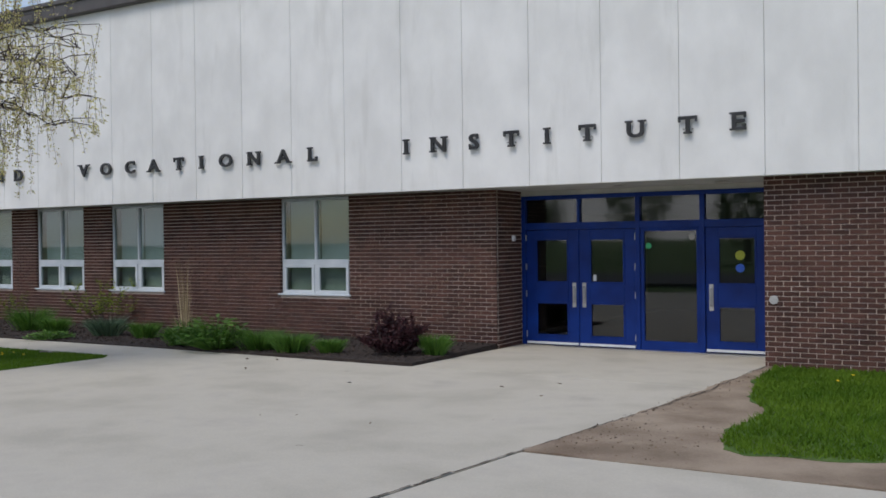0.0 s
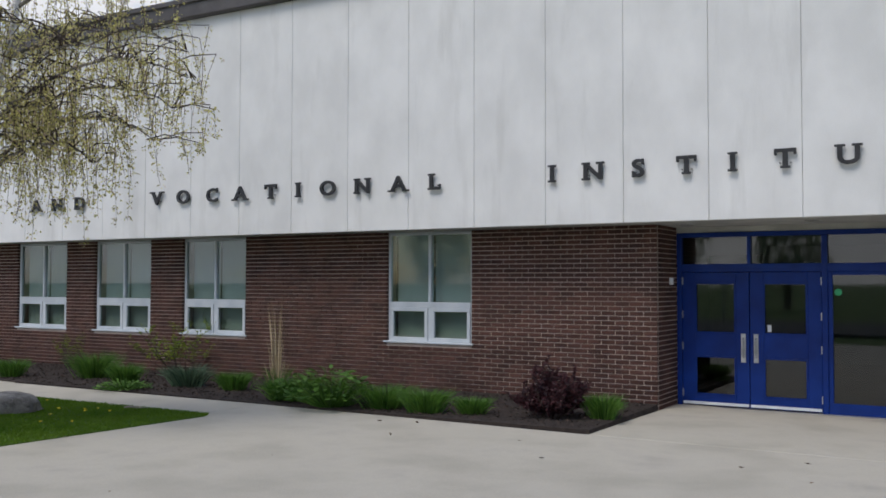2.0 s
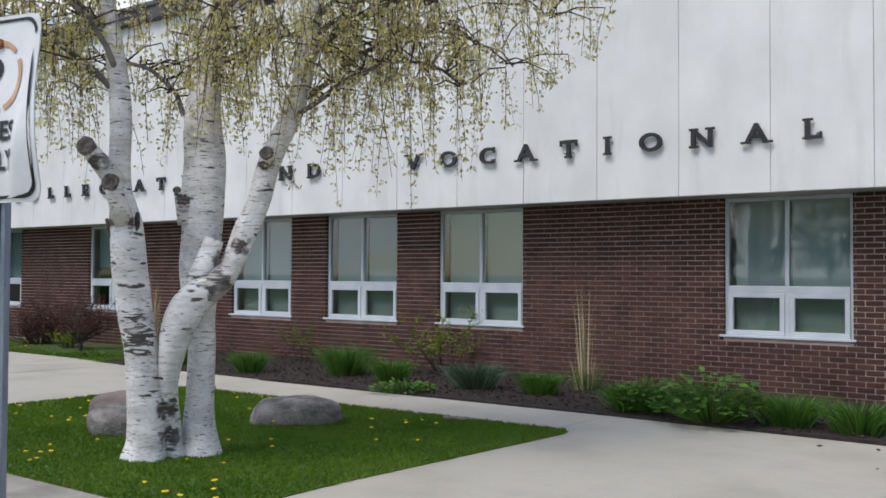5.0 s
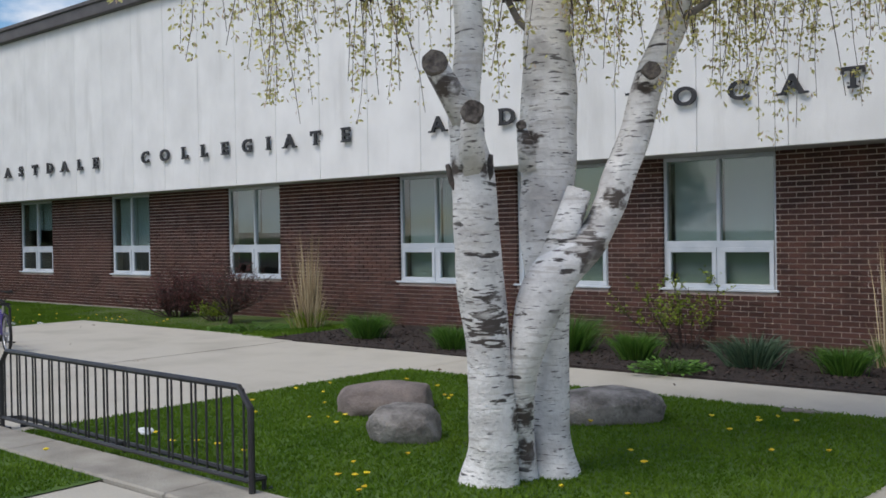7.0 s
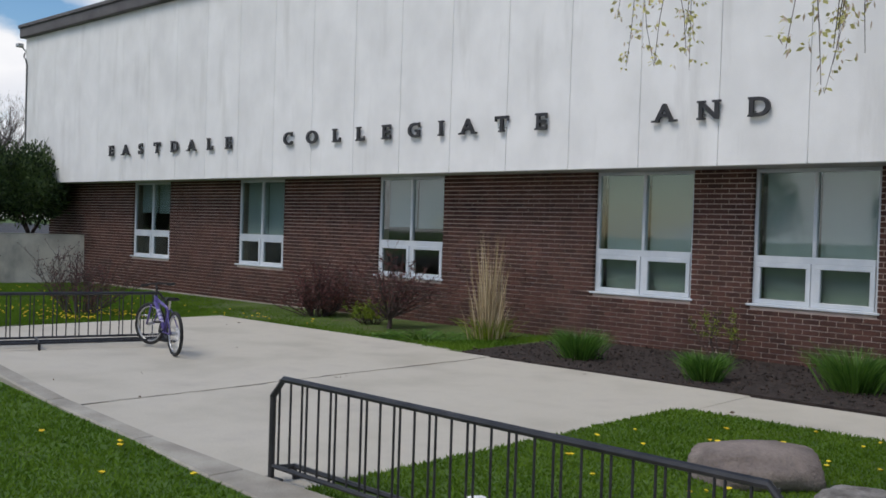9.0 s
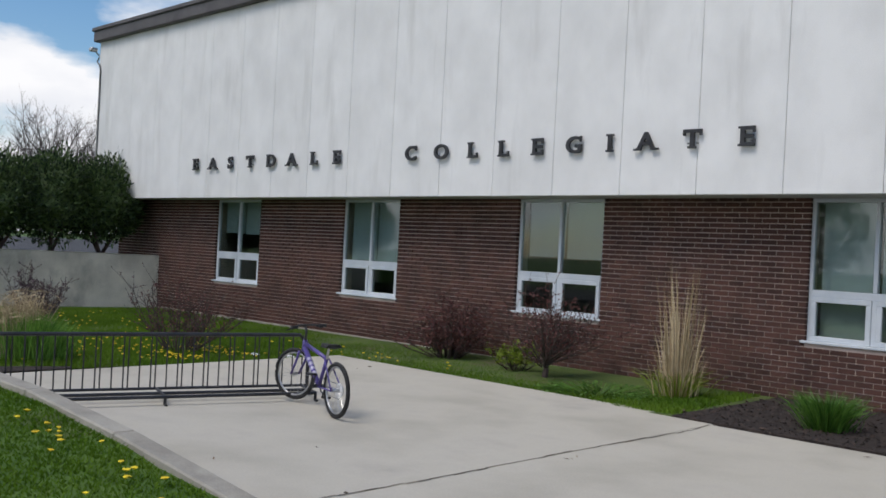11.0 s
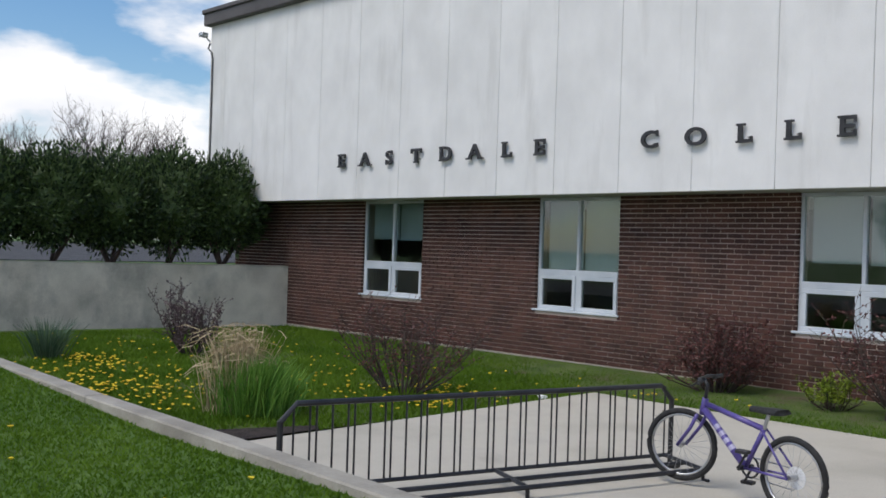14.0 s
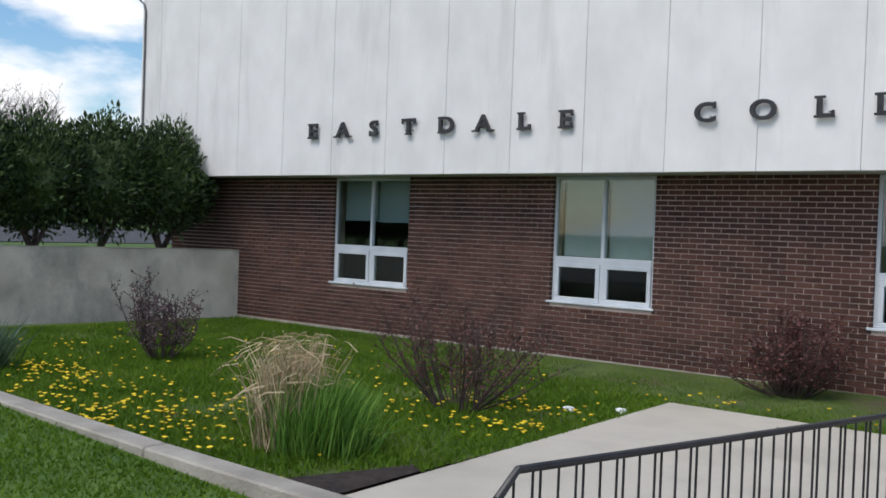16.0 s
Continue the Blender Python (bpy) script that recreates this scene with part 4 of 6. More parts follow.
# ---- the birch ----
def birch():
    t = thing("birch_tree", "multi-stemmed white birch with peeling bark and weeping spring twigs", "tree", at=(-3.70, -7.29, 0))
    rv, fv = Vector((0.76, 0.65, 0)), Vector((-0.65, 0.76, 0))

    def Q(r, z, f=0.0):
        return rv * r + fv * f + Vector((0, 0, z))

    def smooth(pts, k=5):
        out = []
        for i in range(len(pts) - 1):
            p0, p1, p2, p3 = (pts[max(0, i - 1)], pts[i], pts[i + 1], pts[min(len(pts) - 1, i + 2)])
            for j in range(k):
                s = j / k
                out.append(tuple(0.5 * ((2 * b) + (-a + c) * s + (2 * a - 5 * b + 4 * c - d) * s * s + (-a + 3 * b - 3 * c + d) * s ** 3) for a, b, c, d in zip(p0, p1, p2, p3)))
        out.append(pts[-1])
        return out
    stems = {
        "left": [(-0.175, -0.08, 0.0, 0.24), (-0.17, 0.03, 0.0, 0.20), (-0.155, 0.14, -0.02, 0.176), (-0.15, 0.26, -0.05, 0.166), (-0.169, 0.59, -0.1, 0.152), (-0.193, 0.92, -0.17, 0.134), (-0.234, 1.25, -0.22, 0.140), (-0.250, 1.57, -0.28, 0.142), (-0.273, 1.9, -0.34, 0.128), (-0.30, 2.1, -0.38, 0.10), (-0.32, 2.3, -0.41, 0.092), (-0.29, 2.75, -0.48, 0.082), (-0.34, 3.2, -0.45, 0.074), (-0.45, 3.7, -0.35, 0.066), (-0.72, 4.6, -0.2, 0.05), (-0.9, 5.8, 0.0, 0.025)],
        "middle": [(0.26, -0.08, 0.15, 0.21), (0.255, 0.0, 0.15, 0.168), (0.225, 0.24, 0.15, 0.136), (0.235, 0.58, 0.15, 0.114), (0.24, 0.91, 0.15, 0.112), (0.22, 1.24, 0.15, 0.135), (0.21, 1.57, 0.15, 0.160), (0.234, 1.9, 0.15, 0.168), (0.245, 2.23, 0.15, 0.178), (0.24, 2.56, 0.15, 0.17), (0.24, 2.9, 0.12, 0.145), (0.27, 3.4, 0.2, 0.115), (0.30, 4.2, 0.3, 0.09), (0.35, 5.5, 0.4, 0.06), (0.4, 7.2, 0.5, 0.025)],
        "right": [(0.06, -0.08, 0.04, 0.08), (0.03, 0.3, 0.0, 0.078), (0.02, 0.64, -0.12, 0.080), (0.07, 0.93, -0.19, 0.116), (0.125, 1.13, -0.20, 0.140), (0.205, 1.29, -0.19, 0.148), (0.32, 1.40, -0.17, 0.130), (0.43, 1.49, -0.14, 0.112), (0.514, 1.60, -0.1, 0.10), (0.585, 1.75, -0.1, 0.10), (0.63, 1.89, -0.1, 0.10), (0.70, 2.05, -0.1, 0.096), (0.755, 2.2, -0.1, 0.093), (0.83, 2.5, -0.1, 0.093), (0.99, 2.85, -0.05, 0.09), (1.08, 3.2, 0.05, 0.082), (1.18, 3.9, 0.15, 0.068), (1.38, 5.0, 0.3, 0.045), (1.6, 6.2, 0.4, 0.02)],
    }
    paths = {}
    for key, rows in stems.items():
        rows = smooth(rows, 5)
        paths[key] = rows
        part("trunk", Shape().tube([Q(r, z, f) for r, z, f, _ in rows], [w for *_, w in rows], 18, wobble=0.16), BIRCH, t, "", True)

    def stub(a, b, r0, r1, cut=True):
        s = part("branch_stub", Shape().tube([a, a.lerp(b, 0.5), b], [r0, (r0 + r1) / 2, r1], 12, wobble=0.2), BIRCH, t, "", True)
        if cut:
            d = (b - a).normalized()
            d = (d * 0.35 - fv).normalized()
            e = b + d * r1 * 0.5
            part("cut_face", Shape().tube([e - d * r1 * 0.9, e, e + d * 0.012, e + d * 0.004], [r1 * 1.0, r1 * 1.12, r1 * 0.95, r1 * 0.55], 14, wobble=0.15), KNOT, s, "dark healed cut")
    stub(Q(-0.285, 1.92, -0.36), Q(-0.29, 2.23, -0.74), 0.085, 0.060)
    stub(Q(-0.32, 2.25, -0.42), Q(-0.49, 2.51, -0.68), 0.092, 0.068)
    stub(Q(0.22, 1.36, -0.16), Q(0.384, 1.83, -0.14), 0.105, 0.072, False)
    stub(Q(0.80, 2.42, -0.13), Q(0.815, 2.53, -0.22), 0.06, 0.052)
    stub(Q(0.12, 1.98, 0.08), Q(0.05, 2.24, 0.0), 0.075, 0.03)
    for r, z, f, tilt in ((-0.385, 1.88, -0.36, -0.10), (-0.19, 1.93, -0.40, 0.05)):
        part("bark_collar", Shape().tube([Q(r - tilt * 0.5, z - 0.14, f), Q(r, z, f), Q(r + tilt * 0.4, z + 0.10, f - 0.01)], [0.016, 0.034, 0.012], 8, wobble=0.4), BARKDARK, t, "dark ridge of lifted bark", True)
    # limbs and hanging twigs
    rnd = random.Random(11)
    leaf, cat, twig = Shape(), Shape(), Shape()

    def hang(p, length):
        sway = Vector((rnd.gauss(0, 0.10), rnd.gauss(0, 0.10), 0))
        pts, q = [p], p.copy()
        k = max(3, int(length / 0.22))
        d = Vector((sway.x * 3, sway.y * 3, 0.1))
        for i in range(k):
            d = d * 0.55 + Vector((sway.x * 0.6 + rnd.gauss(0, 0.10), sway.y * 0.6 + rnd.gauss(0, 0.10), -0.75))
            q = q + d.normalized() * length / k
            pts.append(q.copy())
        twig.tube(pts, [0.0045 - 0.003 * i / len(pts) for i in range(len(pts))], 3)
        for a, b in zip(pts, pts[1:]):
            for j in range(rnd.randint(4, 12)):
                c = a.lerp(b, rnd.random()) + Vector((rnd.gauss(0, 0.032), rnd.gauss(0, 0.032), rnd.gauss(0, 0.02)))
                for _ in range(rnd.randint(1, 3)):
                    dd = Vector((rnd.gauss(0, 1), rnd.gauss(0, 1), rnd.gauss(-0.7, 0.5)))
                    leaf.leaf(c + dd.normalized() * 0.015, dd, rnd.uniform(0.022, 0.046), rnd.uniform(0.014, 0.027))
                if rnd.random() < 0.75:
                    cat.leaf(c, (rnd.gauss(0, 0.4), rnd.gauss(0, 0.4), -1), rnd.uniform(0.025, 0.055), 0.012)

    limb = Shape()
    starts = [("left", 2.9, -1.25, 0.2), ("left", 3.5, -1.2, -0.9), ("left", 4.2, -1.35, 0.8), ("left", 3.1, -0.9, -1.3), ("middle", 2.75, -1.2, 0.5), ("middle", 3.3, 1.6, 1.2), ("middle", 3.9, -0.6, 1.6), ("middle", 4.5, 1.9, -0.7),
              ("middle", 5.0, 0.6, -1.6), ("right", 2.7, 2.1, -0.3), ("right", 3.0, 2.6, 0.7), ("right", 3.4, 2.9, 0.1), ("right", 3.8, 2.2, -1.2), ("right", 4.4, 2.7, 0.8), ("right", 3.2, 1.4, -1.0), ("middle", 3.0, 0.9, -1.2), ("right", 4.9, 2.2, -0.3), ("middle", 5.6, 1.2, 0.9), ("left", 5.0, -1.1, -0.3), ("right", 3.6, 3.1, -0.6)]
    # one long bough reaching back over the lawn, with a single hanging tuft
    row = min(paths["left"], key=lambda q: abs(q[1] - 3.9))
    a, b = Q(row[0], row[1], row[2]), Q(-1.85, 3.75, 2.1)
    bough = [a.lerp(b, i / 8) + Vector((rnd.gauss(0, 0.03), rnd.gauss(0, 0.03), 0.55 * math.sin(i / 8 * 2.6))) for i in range(9)]
    limb.tube(bough, [0.026 * (1 - i / 10) + 0.004 for i in range(9)], 7)
    for i in range(11):
        tip = bough[rnd.choice((7, 8, 8, 8))] + Vector((rnd.gauss(0, 0.10), rnd.gauss(0, 0.10), 0))
        hang(tip, (tip.z - 2.5) * rnd.choice((0.55, 0.75, 0.9, 1.0)))
    for i in range(16):
        tip = Q(rnd.gauss(0.48, 0.13), rnd.uniform(3.3, 3.7), rnd.gauss(-0.28, 0.10))
        twig.tube([Q(0.26, 3.6, 0.2), Q(0.36, 3.85, 0.0), tip], [0.008, 0.006, 0.004], 4)
        hang(tip, (tip.z - 2.55) * rnd.choice((0.5, 0.7, 0.85, 1.0)))
    for key, z, dr, df in starts:
        row = min(paths[key], key=lambda q: abs(q[1] - z))
        a = Q(row[0], row[1], row[2])
        pts = [a]
        n = 9
        rise = rnd.uniform(0.5, 1.0)
        for i in range(1, n + 1):
            s = i / n
            pts.append(a + rv * dr * (0.74 if dr > 0 else 1.0) * s + fv * df * s + Vector((rnd.gauss(0, 0.03), rnd.gauss(0, 0.03), rise * math.sin(s * math.pi * 0.62) * 1.0 - 0.35 * s * s)))
        limb.tube(pts, [0.022 * (1 - i / (n + 1)) ** 0.9 + 0.004 for i in range(n + 1)], 7)
        for i in range(2, n + 1):
            for _ in range(4):
                b = pts[i] + Vector((rnd.gauss(0, 0.05), rnd.gauss(0, 0.05), 0))
                tip = b + Vector((rnd.gauss(0, 0.32), rnd.gauss(0, 0.32), rnd.uniform(0.0, 0.25)))
                twig.tube([b, b.lerp(tip, 0.5) + Vector((0, 0, 0.05)), tip], [0.009, 0.007, 0.005], 4)
                low = rnd.uniform(1.95, 3.3) if dr > 0 else rnd.uniform(2.25, 3.3)
                low += 0.5 * max(0.0, tip.dot(rv) - 1.9)
                drop = min(max(tip.z - low, 0.3), 2.9) * rnd.choice((0.35, 0.55, 0.75, 0.9, 1.0)) * rnd.uniform(0.85, 1.0)
                hang(tip, drop)
    part("limb", limb, LIMB, t, "thin grey-brown limbs", True)
    part("twig", twig, TWIG, t)
    part("crown", leaf, BIRCH_LEAF, t, "sparse yellow-green spring leaves")
    part("catkin", cat, CATKIN, t, "hanging tan catkins")


birch()


# ---- bent traffic sign ----
def bus_sign():
    px, py = 0.667, -11.125
    t = thing("street_sign", "white bus-only parking sign, bent and rusty, on a galvanised post", "sign", at=(px, py, 0))

    t.rotation_euler = (0, 0, radians(12))

    def bend(x, z):
        ridge = 0.062 + 0.18 * z
        d = x - ridge
        crest = math.exp(-(d / 0.024) ** 2) if d < 0 else max(0.0, 1 - d / 0.11)
        push = 0.026 * crest * math.exp(-((z - 0.14) / 0.13) ** 2)
        pinch = 1 - 0.12 * math.exp(-((z - 0.30) / 0.11) ** 2)
        return x * pinch, 0.02 * max(0.0, d / 0.1) - push - 0.006 * math.sin(z * 12), z
    W, H = 0.137, 0.45

    def sheet(outline_in, outline_out, y):
        s = Shape()
        n = len(outline_out)
        for a, b in zip(outline_out, outline_in):
            for q in (a, b):
                x, yy, z = bend(*q)
                s.v.append((x, yy + y, z + 1.710))
        s.f = [(2 * i, 2 * i + 1, (2 * i + 3) % (2 * n), (2 * i + 2) % (2 * n)) for i in range(n)]
        return s

    def outline(inset):
        r, pts = 0.035, []
        a, b = W - inset, H - inset
        for cx, cz, s0 in ((a - r, b - r, 0), (-a + r, b - r, 90), (-a + r, inset + r, 180), (a - r, inset + r, 270)):
            for k in range(6):
                q = radians(s0 + 18 * k)
                pts.append((cx + r * math.cos(q), cz + r * math.sin(q)))
        full = []
        for i, p in enumerate(pts):
            q = pts[(i + 1) % len(pts)]
            m = max(1, int(math.hypot(q[0] - p[0], q[1] - p[1]) / 0.03))
            full += [(p[0] + (q[0] - p[0]) * j / m, p[1] + (q[1] - p[1]) * j / m) for j in range(m)]
        return full
    plate = Shape()
    nx, nz = 20, 30
    for side in (0, 1):
        for i in range(nx + 1):
            for j in range(nz + 1):
                x, z = -W + 2 * W * i / nx, H * j / nz
                cx, cz = max(abs(x) - (W - 0.035), 0), max(0.035 - z, z - (H - 0.035), 0)
                r = math.hypot(cx, cz)
                if cx > 0 and cz > 0 and r > 0.035:
                    x = math.copysign(W - 0.035 + cx * 0.035 / r, x)
                    z = (0.035 - cz * 0.035 / r) if z < H / 2 else (H - 0.035 + cz * 0.035 / r)
                q = bend(x, z)
                plate.v.append((q[0], q[1] + 0.003 * side, q[2] + 1.710))
    m = nz + 1
    off = (nx + 1) * m
    for i in range(nx):
        for j in range(nz):
            a = i * m + j
            plate.f += [(a, a + m, a + m + 1, a + 1), (off + a, off + a + 1, off + a + m + 1, off + a + m)]
    part("plate", plate, SIGNWHITE, t, "", True)
    part("border", sheet(outline(0.016), outline(0.009), -0.002), BLACK, t, "black border line")
    for text, size, x, z in (("BUSES", 0.064, -0.01, 0.150), ("ONLY", 0.064, -0.008, 0.078), ("P", 0.14, -0.02, 0.255)):
        s = glyph(text, size, 0.0018, 0)
        out = []
        for vx, vy, vz in s.v:
            q = bend(x + vx * 1.02, z + vz)
            out.append((q[0], q[1] - 0.0035, q[2] + 1.710))
        s.v = out
        part("lettering", s, BLACK, t, "black lettering %s" % text)
    ringed = Shape()
    for i in range(40):
        a0, a1 = 2 * math.pi * i / 40, 2 * math.pi * (i + 1) / 40
        if i % 40 in (3, 4, 20, 21, 22, 31):
            continue
        n = len(ringed.v)
        for a, r in ((a0, 0.075), (a0, 0.088), (a1, 0.088), (a1, 0.075)):
            q = bend(r * math.cos(a) * 1.0, 0.305 + r * math.sin(a))
            ringed.v.append((q[0], q[1] - 0.0028, q[2] + 1.710))
        ringed.f.append((n, n + 1, n + 2, n + 3))
    part("symbol_ring", ringed, surface("faded_red", (0.50, 0.26, 0.14), (0.68, 0.45, 0.30), 20, 0.6), t, "faded orange prohibition ring")
    for z in (0.042, 0.385):
        q = bend(0, z)
        part("bolt", Shape().tube([(q[0], q[1] + 0.01, z + 1.710), (q[0], q[1] - 0.009, z + 1.710)], 0.0125, 8), RUST, t, "rusty bolt")
    # channel post with punched holes on its flange faces
    prof = [(-0.030, 0.0), (-0.017, 0.0), (-0.012, 0.026), (0.012, 0.026), (0.017, 0.0), (0.030, 0.0), (0.030, 0.004), (0.020, 0.004), (0.015, 0.030), (-0.015, 0.030), (-0.020, 0.004), (-0.030, 0.004)]
    post = Shape()
    for z in (-0.1, 2.13):
        post.v += [(x * 0.95 - 0.006, y + 0.007, z) for x, y in prof]
    k = len(prof)
    post.f = [(i, (i + 1) % k, (i + 1) % k + k, i + k) for i in range(k)]
    pole = part("post", post, GALV, t, "galvanised steel channel post")
    for i in range(24):
        z = 0.08 + i * 0.066
        part("hole_rim", Shape().tube([(-0.006, 0.0325, z), (-0.006, 0.0305, z)], 0.0055, 8), SIGNWHITE, pole)


bus_sign()


# ---- retaining wall, hedge and distance ----
rw = Shape()
for (x, y) in ((-27.5, 0.02), (-29.6, -8.9), (-29.9, -8.85), (-27.8, 0.02)):
    rw.v += [(x, y, -0.25), (x, y, 1.20), (x, y, 1.225)]
rw.v = [(x + (0.012 if i in (2,) else 0), y, z) for i, (x, y, z) in enumerate(rw.v)]
for i in range(4):
    j = (i + 1) % 4
    rw.f += [(3 * i, 3 * j, 3 * j + 1, 3 * i + 1), (3 * i + 1, 3 * j + 1, 3 * j + 2, 3 * i + 2)]
rw.f.append((2, 5, 8, 11))
solid("wall_retaining", rw, RETAIN, "stained cast concrete retaining wall beside the lawn", "wall")
patch("lawn_upper", [(-120, -16), (-29.9, -10.5), (-29.85, -8.9), (-27.78, 0.03), (-29.6, 0.03), (-120, 60)], 1.02, TURF, "raised grass beyond the retaining wall", "lawn", 1.1)
patch("parking_lot", [(-110, -14), (-37, -11), (-37, 10), (-110, 45)], 1.04, ASPHALT, "grey parking lot beyond the hedge", "parking lot", 0.03)


def hedge_bush(x, y, w, h, seed):
    rnd = random.Random(seed)
    b = thing("hedge_bush", "dense dark green clipped evergreen behind the concrete wall", "hedge", "evergreens of the hedge", at=(x, y, 1.02))
    tr = Shape()
    for k in range(4):
        a = rnd.uniform(0, 6.28)
        tr.tube([(0, 0, 0), (0.08 * math.cos(a), 0.08 * math.sin(a), 0.25), (0.4 * math.cos(a), 0.4 * math.sin(a), 0.8)], [0.06, 0.045, 0.02], 6)
    part("trunk", tr, TWIG, b)
    bm = bmesh.new()
    bmesh.ops.create_icosphere(bm, subdivisions=3, radius=1.0)
    cz, rz = 0.38 + (h - 0.38) / 2, (h - 0.38) / 2

    def grow(n):
        k = 1 + 0.24 * noise.noise(n * 2.3 + Vector((seed, 0, 0))) + 0.22 * noise.noise(n * 5 + Vector((0, seed, 0)))
        z = n.z if n.z > 0 else n.z * 0.9
        return Vector((n.x * w * k, n.y * w * k, cz + z * rz * k))
    for v in bm.verts:
        c = grow(v.co.normalized())
        v.co = Vector((c.x * 0.70, c.y * 0.70, cz + (c.z - cz) * 0.72))
    part("inner_mass", Shape().take(bm), YEW, b)
    lf = Shape()
    for _ in range(8500):
        n = Vector((rnd.gauss(0, 1), rnd.gauss(0, 1), rnd.gauss(0, 1))).normalized()
        c = grow(n)
        c = Vector((c.x, c.y, cz + (c.z - cz))) * 1.0
        c = Vector((c.x * rnd.uniform(0.66, 1.05), c.y * rnd.uniform(0.66, 1.05), cz + (c.z - cz) * rnd.uniform(0.68, 1.07)))
        d = (n + Vector((rnd.gauss(0, 0.5), rnd.gauss(0, 0.5), rnd.gauss(0.35, 0.5))))
        lf.leaf(c, d, rnd.uniform(0.07, 0.16), rnd.uniform(0.03, 0.055))
    part("foliage", lf, YEW, b)


for i, (x, y, w, h) in enumerate([(-28.60, -0.95, 0.98, 2.50), (-28.85, -2.1, 1.02, 2.48), (-29.15, -3.2, 0.98, 2.36), (-29.4, -4.3, 1.02, 2.40), (-29.7, -5.45, 1.0, 2.34), (-30.0, -6.6, 1.02, 2.40), (-30.3, -7.8, 1.04, 2.35), (-30.6, -9.0, 1.04, 2.35)]):
    hedge_bush(x, y, w, h, i + 1)


def bare_tree(x, y, h, seed):
    rnd = random.Random(seed)
    t = thing("bare_tree", "distant leafless tree with fine grey branches", "tree", "distant trees", at=(x, y, 0))
    trunk, twigs = Shape(), Shape()
    trunk.tube([(0, 0, -0.1), (0, 0, h * 0.2), (0.1, 0, h * 0.33)], [0.28, 0.22, 0.17], 8)

    def branch(p, d, length, r, level):
        q, pts = p.copy(), [p]
        for i in range(4):
            d = (d + Vector((rnd.gauss(0, 0.16), rnd.gauss(0, 0.16), rnd.gauss(0.08, 0.08)))).normalized()
            q = q + d * length / 4
            pts.append(q.copy())
        (trunk if level < 2 else twigs).tube(pts, [r * (1 - 0.17 * i) for i in range(5)], 5 if level < 2 else 3)
        if level < 4:
            for k in range(5 if level < 3 else 4):
                a = pts[rnd.randint(1, 4)]
                nd = (d + Vector((rnd.gauss(0, 0.62), rnd.gauss(0, 0.62), rnd.gauss(0.15, 0.35)))).normalized()
                branch(a, nd, length * rnd.uniform(0.5, 0.72), r * 0.52, level + 1)
    for k in range(6):
        a = k * 1.05 + rnd.random()
        branch(Vector((0.05, 0, h * rnd.uniform(0.2, 0.33))), Vector((math.cos(a) * 0.6, math.sin(a) * 0.6, 0.8)).normalized(), h * 0.34, 0.13, 0)
    part("trunk", trunk, BARE, t)
    part("twig", twigs, BARE, t)


for i, (x, y, h) in enumerate([(-88, 8, 14.0), (-84, 14.4, 13.4), (-82, 20.0, 13.6), (-80, 23.8, 12.4), (-84, 28.5, 11.0), (-86, 35, 10.6), (-92, 2, 13.0), (-95, -6, 13.5)]):
    bare_tree(x, y, h * 0.93, 40 + i)


# trees and houses across the street, seen only as reflections in the glass
def street_tree(x, y, h, seed):
    rnd = random.Random(seed)
    t = thing("street_tree", "leafy green tree across the street", "tree", "trees across the street", at=(x, y, -0.1))
    part("trunk", Shape().tube([(0, 0, 0), (0.1, 0, h * 0.25), (0, 0.1, h * 0.6)], [0.28, 0.2, 0.08], 8), BARKDARK, t)
    lf = Shape()
    for _ in range(1500):
        n = Vector((rnd.gauss(0, 1), rnd.gauss(0, 1), rnd.gauss(0, 1))).normalized() * rnd.uniform(0.5, 1) ** 0.5
        k = 1 + 0.7 * noise.noise(n * 2.6 + Vector((seed, 0, 0)))
        lf.leaf((n.x * h * 0.34 * k, n.y * h * 0.34 * k, h * 0.62 + n.z * h * 0.38 * k), (rnd.gauss(0, 1), rnd.gauss(0, 1), rnd.gauss(0, 1)), 0.45, 0.25)
    part("crown", lf, STREET_LEAF, t)


for i, (x, h) in enumerate([(-34, 9), (-25, 7.5), (-17, 10), (-6, 8), (28, 10)]):
    street_tree(x, -56 - (i % 3) * 4, h * 0.85, 70 + i)


